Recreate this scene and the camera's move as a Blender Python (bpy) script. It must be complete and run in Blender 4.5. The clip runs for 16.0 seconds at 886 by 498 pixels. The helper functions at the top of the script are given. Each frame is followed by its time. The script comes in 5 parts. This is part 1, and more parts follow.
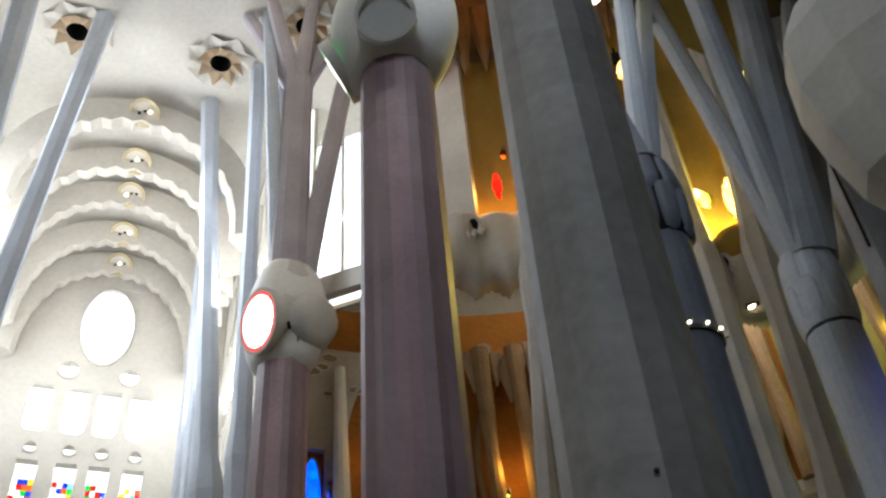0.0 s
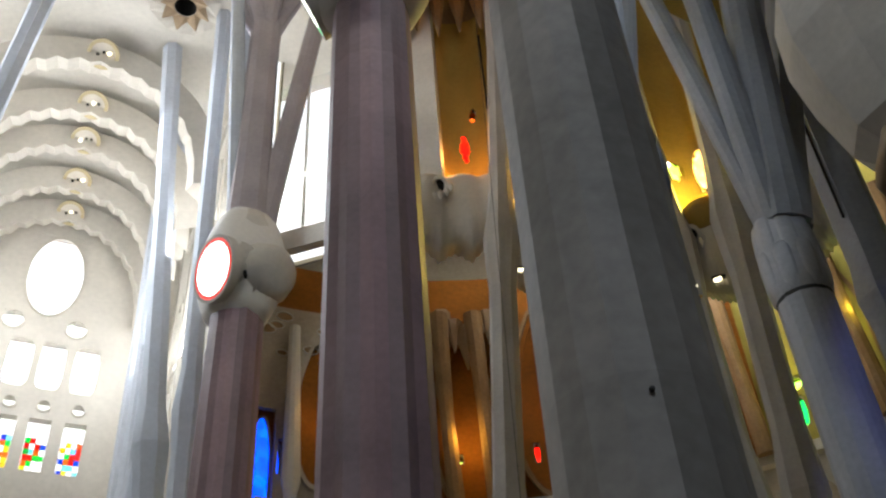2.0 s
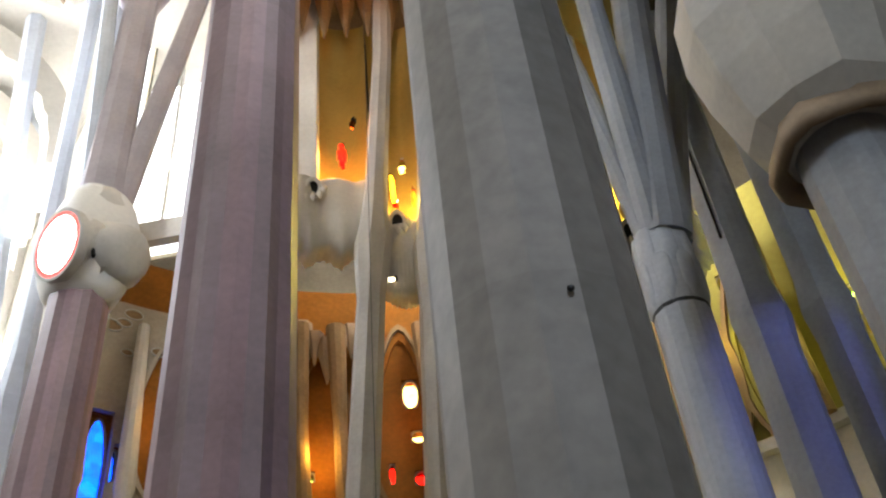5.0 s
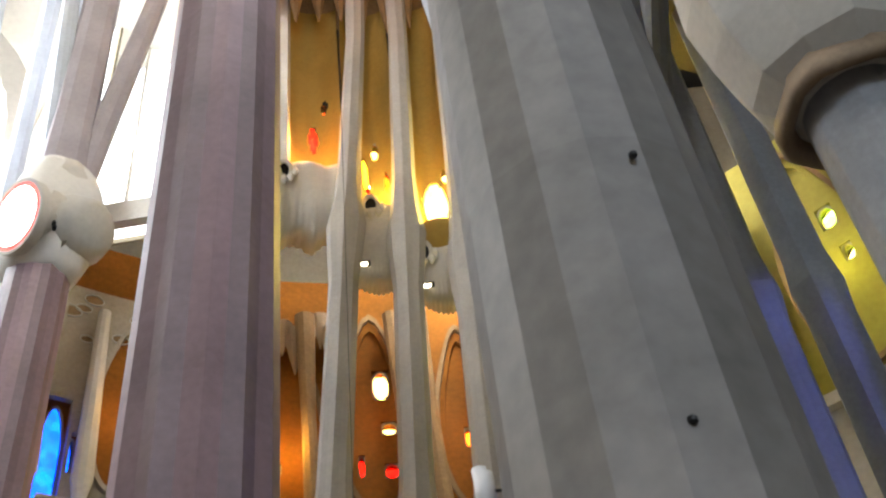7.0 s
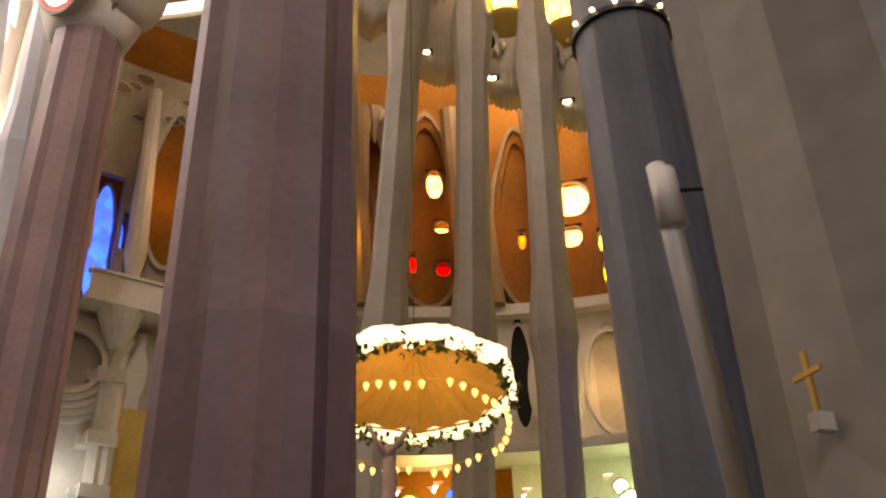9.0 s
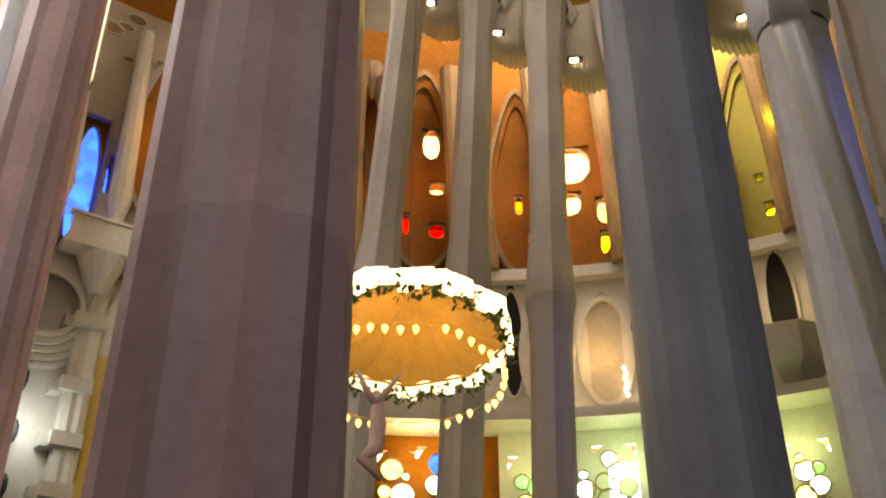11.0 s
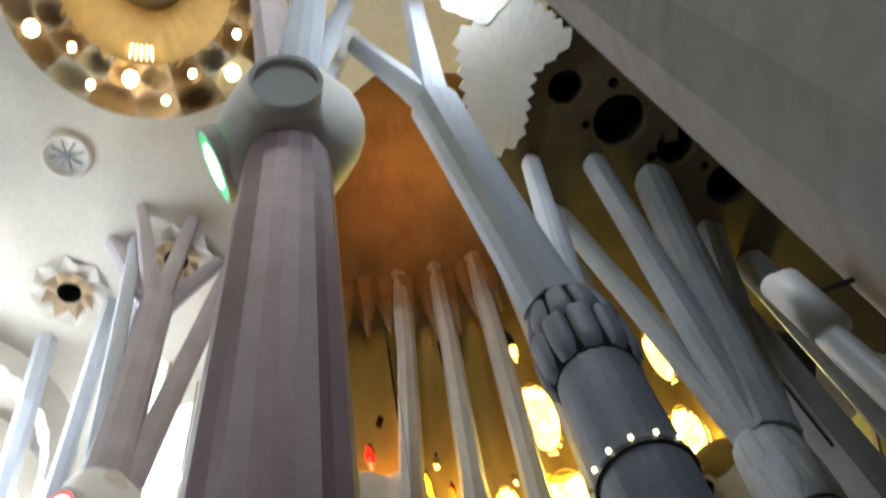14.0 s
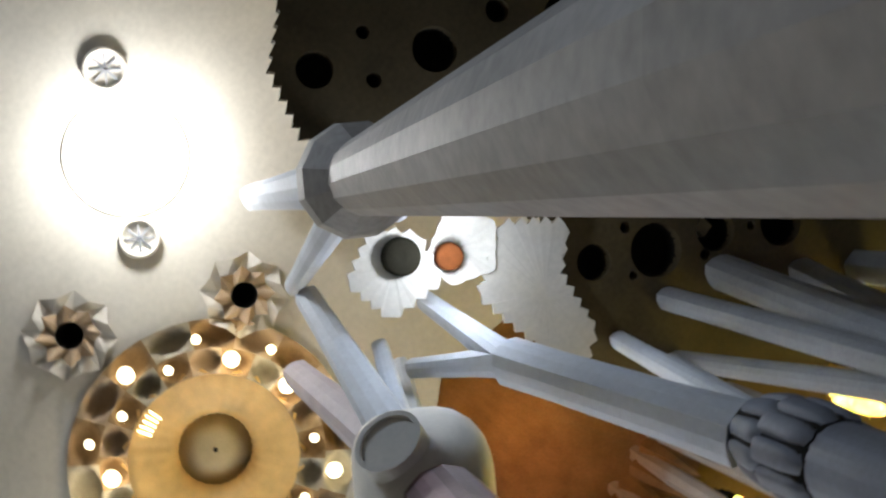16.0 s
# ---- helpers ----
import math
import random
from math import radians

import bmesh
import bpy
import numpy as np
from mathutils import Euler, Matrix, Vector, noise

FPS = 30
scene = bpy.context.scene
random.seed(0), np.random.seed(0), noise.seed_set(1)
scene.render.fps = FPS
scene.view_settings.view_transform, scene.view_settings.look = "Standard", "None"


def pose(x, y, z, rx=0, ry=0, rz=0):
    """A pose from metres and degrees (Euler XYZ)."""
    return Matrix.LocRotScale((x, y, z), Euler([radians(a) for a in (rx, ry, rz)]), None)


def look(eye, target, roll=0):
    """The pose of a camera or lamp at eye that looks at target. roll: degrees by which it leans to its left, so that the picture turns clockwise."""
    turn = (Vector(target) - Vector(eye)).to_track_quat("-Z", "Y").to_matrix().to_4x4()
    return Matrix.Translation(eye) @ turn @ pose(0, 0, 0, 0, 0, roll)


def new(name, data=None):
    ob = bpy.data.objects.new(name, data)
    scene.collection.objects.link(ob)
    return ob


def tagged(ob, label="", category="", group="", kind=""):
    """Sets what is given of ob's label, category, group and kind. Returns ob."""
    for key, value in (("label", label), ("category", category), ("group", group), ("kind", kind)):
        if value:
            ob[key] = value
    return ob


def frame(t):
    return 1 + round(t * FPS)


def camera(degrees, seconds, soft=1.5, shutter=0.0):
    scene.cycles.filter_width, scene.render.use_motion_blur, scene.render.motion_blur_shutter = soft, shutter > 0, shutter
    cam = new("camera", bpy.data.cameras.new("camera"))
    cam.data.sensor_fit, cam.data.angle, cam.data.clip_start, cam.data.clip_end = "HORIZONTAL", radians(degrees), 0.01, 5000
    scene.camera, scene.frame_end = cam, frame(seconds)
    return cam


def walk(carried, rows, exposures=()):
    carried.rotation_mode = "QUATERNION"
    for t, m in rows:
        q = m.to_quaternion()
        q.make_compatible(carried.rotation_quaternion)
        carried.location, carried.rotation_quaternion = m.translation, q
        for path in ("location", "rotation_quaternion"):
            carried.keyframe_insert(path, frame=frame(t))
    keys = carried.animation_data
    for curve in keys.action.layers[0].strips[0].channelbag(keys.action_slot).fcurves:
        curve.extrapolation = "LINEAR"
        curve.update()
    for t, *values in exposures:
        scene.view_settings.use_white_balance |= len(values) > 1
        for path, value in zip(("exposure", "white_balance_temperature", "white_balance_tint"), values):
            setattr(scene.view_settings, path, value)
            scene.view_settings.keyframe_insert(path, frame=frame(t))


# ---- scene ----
cam = camera(49.73, 16.0, soft=2.2, shutter=0.4)
# seconds, place, pitch, roll, yaw
PATH = [
    (0.0, 7.742, 5.234, 1.730, 40.64, -4.95, 14.33),
    (0.5, 7.535, 5.471, 1.707, 39.69, -4.60, 17.16),
    (1.0, 7.327, 5.768, 1.702, 39.22, -3.91, 16.70),
    (1.5, 7.225, 6.121, 1.738, 39.24, -3.83, 14.17),
    (2.0, 7.128, 6.451, 1.733, 39.22, -4.15, 11.19),
    (2.5, 7.045, 6.764, 1.717, 39.14, -4.71, 8.39),
    (3.0, 6.985, 7.086, 1.669, 38.96, -5.41, 6.45),
    (3.5, 6.874, 7.425, 1.643, 38.97, -5.96, 5.21),
    (4.0, 6.781, 7.843, 1.642, 39.57, -5.77, 4.04),
    (6.5, 5.980, 9.556, 1.629, 41.78, -8.38, -3.53),
    (7.0, 5.828, 9.999, 1.622, 41.26, -7.96, -2.74),
    (7.5, 5.638, 10.437, 1.663, 40.08, -6.67, -1.45),
    (8.0, 5.473, 10.858, 1.732, 38.28, -5.35, -0.18),
    (8.5, 5.240, 11.292, 1.784, 35.09, -3.83, 1.00),
    (9.0, 5.074, 11.673, 1.809, 30.65, -2.29, 1.56),
    (11.5, 4.740, 13.423, 1.692, 29.44, 0.04, 0.70),
    (12.0, 4.688, 13.802, 1.710, 36.10, -0.90, -0.03),
    (12.5, 4.654, 14.054, 1.709, 42.69, -2.28, -1.30),
    (13.0, 4.619, 14.144, 1.699, 47.91, -4.72, -2.47),
    (13.5, 4.659, 14.105, 1.701, 55.65, -8.30, -3.53),
    (14.0, 4.711, 14.038, 1.700, 63.34, -16.42, -6.14),
    (14.5, 4.672, 13.991, 1.697, 68.98, -29.47, -13.17),
    (15.0, 4.628, 13.852, 1.702, 72.80, -47.30, -23.10),
    (15.5, 4.565, 13.749, 1.696, 75.05, -66.50, -30.24),
    (16.0, 4.444, 13.676, 1.697, 76.58, -82.91, -32.34),
]
walk(cam, [(t, pose(x, y, z, 90 + p, 0, yaw) @ pose(0, 0, 0, 0, 0, roll)) for t, x, y, z, p, roll, yaw in PATH],
     exposures=[(0.0, -0.95, 6100, 8), (1.5, -1.2, 6150, 8), (2.5, -0.75, 6400, 10), (3.5, -0.35, 6350, 10), (7.0, 0.2, 6350, 10), (7.5, 0.25, 6900, 14), (8.0, 0.1, 7600, 18), (9.0, -0.4, 8700, 28), (11.5, 0.1, 7700, 16), (12.5, 0.15, 7000, 10),
                (13.5, -0.35, 6100, 4), (14.5, -0.6, 6050, 8), (15.0, -0.6, 5950, 8), (16.0, -0.75, 6000, 9)])

# ---- world and light ----
SUN_EL, SUN_AZ = radians(38), radians(140)
world = bpy.data.worlds.new("sky")
scene.world = world
world.use_nodes = True
wn = world.node_tree
sky = wn.nodes.new("ShaderNodeTexSky")
sky.sky_type, sky.sun_disc, sky.sun_elevation, sky.sun_rotation = "NISHITA", False, SUN_EL, SUN_AZ
wn.links.new(sky.outputs[0], wn.nodes["Background"].inputs[0])
wn.nodes["Background"].inputs[1].default_value = 0.12
sun_data = bpy.data.lights.new("sun", "SUN")
sun_data.energy, sun_data.angle, sun_data.color = 3.0, radians(0.5), (1, 0.95, 0.88)
sun = new("sun", sun_data)
sun.rotation_euler = (radians(90) - SUN_EL, 0, radians(200))


def area(name, loc, target, w, h, watts, color):
    d = bpy.data.lights.new(name, "AREA")
    d.shape, d.size, d.size_y, d.energy, d.color = "RECTANGLE", w, h, watts, color
    o = new(name, d)
    o.matrix_world = look(loc, target)
    return o


def bulb(name, loc, watts, color, r=0.15):
    d = bpy.data.lights.new(name, "POINT")
    d.energy, d.color, d.shadow_soft_size = watts, color, r
    o = new(name, d)
    o.location = loc
    return o


U, S = Vector((-0.607, 0.795, 0)), Vector((0.795, 0.607, 0))   # the two building axes
P1, P2, N, B, R, K = (2.59, 21.79), (-6.05, 33.0), (7.23, 15.53), (8.41, 26.13), (12.61, 29.89), (14.5, 22.1)

# lamps for daylight; transept right and left stand at their windows
# added in mid-air for daylight from the south; no opening is built there
area("nave_stand_in", (12, -26, 37), (7, 18, 12), 5, 12, 7600, (0.74, 0.86, 1.0))
# added lamp hanging in the transept, a stand-in for its daylight
area("transept_stand_in", (-17, 33, 34), (1, 24, 22), 9, 12, 2800, (0.82, 0.91, 1.0))
area("transept_right_daylight", (-12.6, 43.6, 33), (-19, 39, 40), 14, 9, 8500, (0.95, 0.97, 1.0))
area("transept_left_daylight", (-24.5, 33.2, 33), (-19, 39, 40), 16, 9, 8500, (0.95, 0.97, 1.0))
# added fill from behind the camera, without a window
area("rear_fill", (16, -22, 30), (6, 20, 14), 24, 24, 900, (0.9, 0.94, 1.0))
# added spot in the aisle; stands in for blue light from glass
blue = bpy.data.lights.new("blue_aisle_stand_in", "SPOT")
blue.energy, blue.color, blue.spot_size, blue.shadow_soft_size = 4500, (0.22, 0.28, 1.0), radians(26), 0.6
new("blue_aisle_stand_in", blue).matrix_world = look((25, 17, 22), (15.6, 31.6, 13))
area("green_aisle_daylight", (24, 42, 22), (12, 28, 14), 5, 6, 500, (0.9, 1.0, 0.25))


# ---- materials ----
def mat(name, color, rough=0.7, var=0.18, scale=0.6, bump=0.15, metal=0.0, tint=0.0, emit=None, power=0.0, second=None):
    m = bpy.data.materials.new(name)
    m.use_nodes = True
    nt = m.node_tree
    b = nt.nodes["Principled BSDF"]
    b.inputs["Roughness"].default_value, b.inputs["Metallic"].default_value = rough, metal
    if rough >= 0.75:
        b.inputs["Specular IOR Level"].default_value = 0.12     # dry plaster and unpolished stone
    big, fine = nt.nodes.new("ShaderNodeTexNoise"), nt.nodes.new("ShaderNodeTexNoise")
    big.inputs["Scale"].default_value, fine.inputs["Scale"].default_value = scale, scale * 14
    big.inputs["Detail"].default_value = 5
    fine.inputs["Detail"].default_value = 4
    geo = nt.nodes.new("ShaderNodeNewGeometry")
    nt.links.new(geo.outputs["Position"], big.inputs["Vector"])
    nt.links.new(geo.outputs["Position"], fine.inputs["Vector"])
    ramp = nt.nodes.new("ShaderNodeValToRGB")
    c2 = second or tuple(c * (1 - 2 * var) for c in color)
    ramp.color_ramp.elements[0].color, ramp.color_ramp.elements[1].color = (*c2, 1), (*[min(1, c * (1 + var * 0.6)) for c in color], 1)
    ramp.color_ramp.elements[0].position, ramp.color_ramp.elements[1].position = 0.3, 0.68
    mix = nt.nodes.new("ShaderNodeMath")
    mix.operation = "MULTIPLY_ADD"
    mix.inputs[1].default_value = 0.35
    nt.links.new(fine.outputs[0], mix.inputs[0])
    sc = nt.nodes.new("ShaderNodeMath")
    sc.operation = "MULTIPLY"
    sc.inputs[1].default_value = 0.65
    nt.links.new(big.outputs[0], sc.inputs[0])
    nt.links.new(sc.outputs[0], mix.inputs[2])
    nt.links.new(mix.outputs[0], ramp.inputs[0])
    out = ramp.outputs[0]
    if tint:
        info, hsv = nt.nodes.new("ShaderNodeObjectInfo"), nt.nodes.new("ShaderNodeHueSaturation")
        add = nt.nodes.new("ShaderNodeMath")
        add.operation = "MULTIPLY_ADD"
        add.inputs[1].default_value = 1.5
        half = nt.nodes.new("ShaderNodeMath")
        half.operation = "MULTIPLY"
        half.inputs[1].default_value = 0.5
        nt.links.new(info.outputs["Random"], half.inputs[0])
        nt.links.new(geo.outputs["Random Per Island"], add.inputs[0])
        nt.links.new(half.outputs[0], add.inputs[2])
        rng = nt.nodes.new("ShaderNodeMapRange")
        rng.inputs[2].default_value = 2.0
        rng.inputs[3].default_value, rng.inputs[4].default_value = 1 - tint, 1 + tint
        nt.links.new(add.outputs[0], rng.inputs[0])
        nt.links.new(rng.outputs[0], hsv.inputs["Value"])
        nt.links.new(out, hsv.inputs["Color"])
        out = hsv.outputs[0]
    nt.links.new(out, b.inputs["Base Color"])
    if bump:
        bp = nt.nodes.new("ShaderNodeBump")
        bp.inputs["Strength"].default_value, bp.inputs["Distance"].default_value = bump, 0.03
        nt.links.new(mix.outputs[0], bp.inputs["Height"])
        nt.links.new(bp.outputs[0], b.inputs["Normal"])
    if emit:
        b.inputs["Emission Color"].default_value, b.inputs["Emission Strength"].default_value = (*emit, 1), power
    return m


def glass(name, color):
    """Stained glass: tinted, lets the daylight behind it through, with a mottled tone."""
    m = bpy.data.materials.new(name)
    m.use_nodes = True
    nt = m.node_tree
    nt.nodes.remove(nt.nodes["Principled BSDF"])
    tr, gl, mx = nt.nodes.new("ShaderNodeBsdfTransparent"), nt.nodes.new("ShaderNodeBsdfGlossy"), nt.nodes.new("ShaderNodeMixShader")
    geo, vor, mixc = nt.nodes.new("ShaderNodeNewGeometry"), nt.nodes.new("ShaderNodeTexVoronoi"), nt.nodes.new("ShaderNodeMixRGB")
    vor.inputs["Scale"].default_value = 2.5
    nt.links.new(geo.outputs["Position"], vor.inputs["Vector"])
    mixc.blend_type = "MULTIPLY"
    mixc.inputs[0].default_value = 0.05 if name == "glass_white" else 0.35
    mixc.inputs[1].default_value = (*color, 1)
    nt.links.new(vor.outputs["Color"], mixc.inputs[2])
    nt.links.new(mixc.outputs[0], tr.inputs[0])
    gl.inputs["Roughness"].default_value = 0.1
    mx.inputs[0].default_value = 0.06
    nt.links.new(tr.outputs[0], mx.inputs[1])
    nt.links.new(gl.outputs[0], mx.inputs[2])
    nt.links.new(mx.outputs[0], nt.nodes["Material Output"].inputs[0])
    return m


def glow(name, color, power):
    m = bpy.data.materials.new(name)
    m.use_nodes = True
    b = m.node_tree.nodes["Principled BSDF"]
    b.inputs["Base Color"].default_value = (*color, 1)
    b.inputs["Emission Color"].default_value, b.inputs["Emission Strength"].default_value = (*color, 1), power
    return m


PORPHYRY = mat("porphyry", (0.375, 0.25, 0.275), 0.55, 0.16, 0.5, 0.10, tint=0.46)
GRANITE = mat("granite", (0.37, 0.345, 0.325), 0.6, 0.2, 0.35, 0.06, tint=0.32)
MAUVE = mat("mauve_branch_stone", (0.42, 0.375, 0.40), 0.65, 0.12, 0.5, 0.12)
# same plaster as OCHRE, with greenish-yellow light put into its colour
OLIVE = mat("ochre_plaster_lit_olive", (0.36, 0.31, 0.07), 0.8, 0.16, 0.25, 0.15)
BEIGE = mat("beige_wall_stone", (0.42, 0.36, 0.28), 0.8, 0.16, 0.4, 0.2)
EYEST = mat("gilt_eye_stone", (0.48, 0.39, 0.22), 0.6, 0.12, 0.8, 0.12)
# brown darkened so that the aisle's dim light is in the colour
AISLEV = mat("dimmed_brown_aisle_vault", (0.10, 0.078, 0.045), 0.8, 0.18, 0.4, 0.15)
BASALT = mat("basalt", (0.155, 0.168, 0.21), 0.55, 0.15, 0.5, 0.12, tint=0.12)
GREY = mat("grey_granite", (0.31, 0.315, 0.335), 0.6, 0.15, 0.5, 0.15, tint=0.06)
# lighter copy of the grey granite, with light from the left in its colour
LITGREY = mat("lit_grey_granite", (0.45, 0.46, 0.49), 0.6, 0.14, 0.5, 0.15, tint=0.08)
KNOTW = mat("white_knot_stone", (0.78, 0.75, 0.70), 0.7, 0.08, 0.5, 0.12)
PALE = mat("pale_limestone", (0.62, 0.58, 0.52), 0.75, 0.10, 0.4, 0.15)
BLUISH = mat("pale_blue_stone", (0.54, 0.57, 0.63), 0.7, 0.10, 0.4, 0.12)
CREAM = mat("cream_plaster", (0.62, 0.575, 0.50), 0.8, 0.10, 0.25, 0.15)
WALLS = mat("sand_stone_wall", (0.40, 0.35, 0.26), 0.8, 0.15, 0.3, 0.2, tint=0.06)
NICHE = mat("yellow_niche_plaster", (0.36, 0.24, 0.06), 0.8, 0.12, 0.3, 0.12)
OCHRE = mat("ochre_wall_plaster", (0.27, 0.10, 0.013), 0.8, 0.24, 0.35, 0.25)
APSEG = mat("apse_column_stone", (0.42, 0.39, 0.35), 0.7, 0.12, 0.5, 0.15)
STARB = mat("star_boss_stone", (0.42, 0.31, 0.20), 0.8, 0.15, 0.8, 0.15)
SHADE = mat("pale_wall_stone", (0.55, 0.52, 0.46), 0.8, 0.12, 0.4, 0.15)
BROWN = mat("brown_leaf_vault", (0.28, 0.18, 0.09), 0.8, 0.2, 0.5, 0.2)
GOLD = mat("gold_mosaic", (0.74, 0.48, 0.17), 0.5, 0.12, 1.2, 0.2)
# near-black for plain black parts and for shade painted into openings and gaps
BLACK = mat("black_and_shade", (0.02, 0.018, 0.016), 0.9, 0.1, 1, 0)
BRASS = mat("brass", (0.75, 0.5, 0.16), 0.35, 0.1, 2, 0.05, metal=0.9)
IRON = mat("dark_iron", (0.05, 0.05, 0.05), 0.5, 0.1, 2, 0.05, metal=0.6)
FLOORM = mat("polished_floor_stone", (0.11, 0.10, 0.09), 0.3, 0.15, 0.3, 0.05, tint=0.05)
DAY = glow("daylight_backdrop", (1.0, 0.98, 0.95), 14.0)
HAZE = glow("bright_sky_backdrop", (0.95, 0.98, 1.0), 3.2)
LAMP = glow("lamp_bulb", (1.0, 0.86, 0.55), 9.0)
GL = {k: glass("glass_" + k, c) for k, c in dict(white=(0.95, 0.95, 0.95), red=(0.9, 0.06, 0.03), orange=(1.0, 0.36, 0.05), yellow=(1.0, 0.82, 0.12),
                                                 green=(0.12, 0.75, 0.25), blue=(0.05, 0.22, 0.9), sun=(1.0, 0.80, 0.36), lime=(0.85, 0.95, 0.35), aqua=(0.5, 0.95, 0.95)).items()}


# ---- mesh helpers ----
def mesh_of(name, verts, faces, m, smooth=False):
    me = bpy.data.meshes.new(name)
    me.from_pydata([tuple(v) for v in verts], [], faces)
    me.materials.append(m)
    if smooth:
        me.polygons.foreach_set("use_smooth", [True] * len(me.polygons))
    me.update()
    return me


def part(name, data, parent, label=""):
    o = new(name, data)
    if parent is not None:
        o.parent = parent
    return tagged(o, label) if label else o


def thing(name, label, category, group="", kind="", loc=(0, 0, 0)):
    o = new(name)
    o.location = loc
    return tagged(o, label, category, group, kind)


def lathe(profile, n=32, wob=None, closed=True):
    """Rings of (r, z) round the z axis; wob(angle, k) scales the radius."""
    vs, fs = [], []
    for k, (r, z) in enumerate(profile):
        for i in range(n):
            a = 2 * math.pi * i / n
            q = r * (wob(a, k) if wob else 1)
            vs.append((q * math.cos(a), q * math.sin(a), z))
    for k in range(len(profile) - 1):
        for i in range(n):
            j = (i + 1) % n
            fs.append((k * n + i, k * n + j, (k + 1) * n + j, (k + 1) * n + i))
    if closed:
        fs.append(tuple(range(n - 1, -1, -1)))
        fs.append(tuple((len(profile) - 1) * n + i for i in range(n)))
    return vs, fs


def tube(pts, radii, n=10, wob=None):
    """A closed tube along points."""
    vs, fs = [], []
    pts = [Vector(p) for p in pts]
    for k, p in enumerate(pts):
        d = (pts[min(k + 1, len(pts) - 1)] - pts[max(k - 1, 0)]).normalized()
        a = d.cross(Vector((0.3, 0.95, 0.05))).normalized()
        b = d.cross(a)
        for i in range(n):
            t = 2 * math.pi * i / n
            r = radii[k] * (wob(t, k) if wob else 1)
            vs.append(p + a * (r * math.cos(t)) + b * (r * math.sin(t)))
    for k in range(len(pts) - 1):
        for i in range(n):
            j = (i + 1) % n
            fs.append((k * n + i, k * n + j, (k + 1) * n + j, (k + 1) * n + i))
    fs += [tuple(range(n - 1, -1, -1)), tuple((len(pts) - 1) * n + i for i in range(n))]
    return vs, fs


def box(cx, cy, cz, sx, sy, sz, ax=None):
    """A box with half-sizes along ax (a horizontal unit vector), its normal and z."""
    ax = Vector(ax or (1, 0, 0)).normalized()
    ay = Vector((-ax.y, ax.x, 0))
    c = Vector((cx, cy, cz))
    vs = [c + ax * (i * sx) + ay * (j * sy) + Vector((0, 0, k * sz)) for k in (-1, 1) for j in (-1, 1) for i in (-1, 1)]
    return vs, [(0, 2, 3, 1), (4, 5, 7, 6), (0, 1, 5, 4), (2, 6, 7, 3), (0, 4, 6, 2), (1, 3, 7, 5)]


def join(*pieces):
    vs, fs = [], []
    for v, f in pieces:
        o = len(vs)
        vs += list(v)
        fs += [tuple(i + o for i in q) for q in f]
    return vs, fs


def shaft(parent, z0, z1, r0, r1, lobes, depth, h, m, seed=0, turn=0.0, fade=0.6, cut=2):
    """A fluted stone shaft built of drums, each of separate upright staves."""
    rnd = random.Random(seed)
    z, per = z0, cut
    while z < z1 - 0.05:
        top = min(z1, z + h * rnd.uniform(0.8, 1.25))
        vs, fs = [], []
        for L in range(lobes):
            o = len(vs)
            for zz in (z, (z + top) / 2, top):
                f = (zz - z0) / (z1 - z0)
                for i in range(per + 1):
                    s = i / per
                    a = 2 * math.pi * (L + s) / lobes + turn
                    r = (r0 + (r1 - r0) * f) * (1 - depth * (1 - f * fade) * (1 - math.sin(math.pi * s) ** 0.7))
                    vs.append((r * math.cos(a), r * math.sin(a), zz))
            for k in range(2):
                for i in range(per):
                    q = o + k * (per + 1) + i
                    fs.append((q, q + 1, q + per + 2, q + per + 1))
        part("drum", mesh_of("drum", vs, fs, m), parent)
        z = top


def branch(parent, a, b, ra, rb, m=None, waist=0.94, name="branch", n=12):
    a, b = Vector(a), Vector(b)
    pts = [a.lerp(b, f) for f in (0, 0.25, 0.5, 0.75, 1)]
    rs = [ra, (ra * 0.75 + rb * 0.25) * waist, (ra + rb) / 2 * waist, (ra * 0.25 + rb * 0.75) * waist, rb]
    return part(name, mesh_of(name, *tube(pts, rs, n, lambda t, k: 1 + 0.07 * math.cos(4 * t)), m or BLUISH), parent)


# ---- floor, ceilings, closing walls ----
tagged(new("floor", mesh_of("floor", *box(2, 12, -0.1, 60, 60, 0.1), FLOORM)), "polished pale stone church floor", "floor", kind="structure")


def sheet(name, outer, holes, z, t, m):
    """A flat slab at height z with round holes (x, y, r) cut right through."""
    bm = bmesh.new()
    loops = [[bm.verts.new((x, y, 0)) for x, y in outer]]
    for x, y, r in holes:
        loops.append([bm.verts.new((x + r * math.cos(2 * math.pi * i / 28), y + r * math.sin(2 * math.pi * i / 28), 0)) for i in range(28)])
    edges = []
    for lp in loops:
        edges += [bm.edges.new((lp[i], lp[(i + 1) % len(lp)])) for i in range(len(lp))]
    bmesh.ops.triangle_fill(bm, use_beauty=True, use_dissolve=False, edges=edges, normal=(0, 0, -1))
    ret = bmesh.ops.extrude_face_region(bm, geom=bm.faces[:])
    bmesh.ops.translate(bm, verts=[v for v in ret["geom"] if isinstance(v, bmesh.types.BMVert)], vec=(0, 0, t))
    bmesh.ops.translate(bm, verts=bm.verts[:], vec=(0, 0, z))
    bmesh.ops.recalc_face_normals(bm, faces=bm.faces[:])
    me = bpy.data.meshes.new(name)
    bm.to_mesh(me)
    bm.free()
    me.materials.append(m)
    return new(name, me)


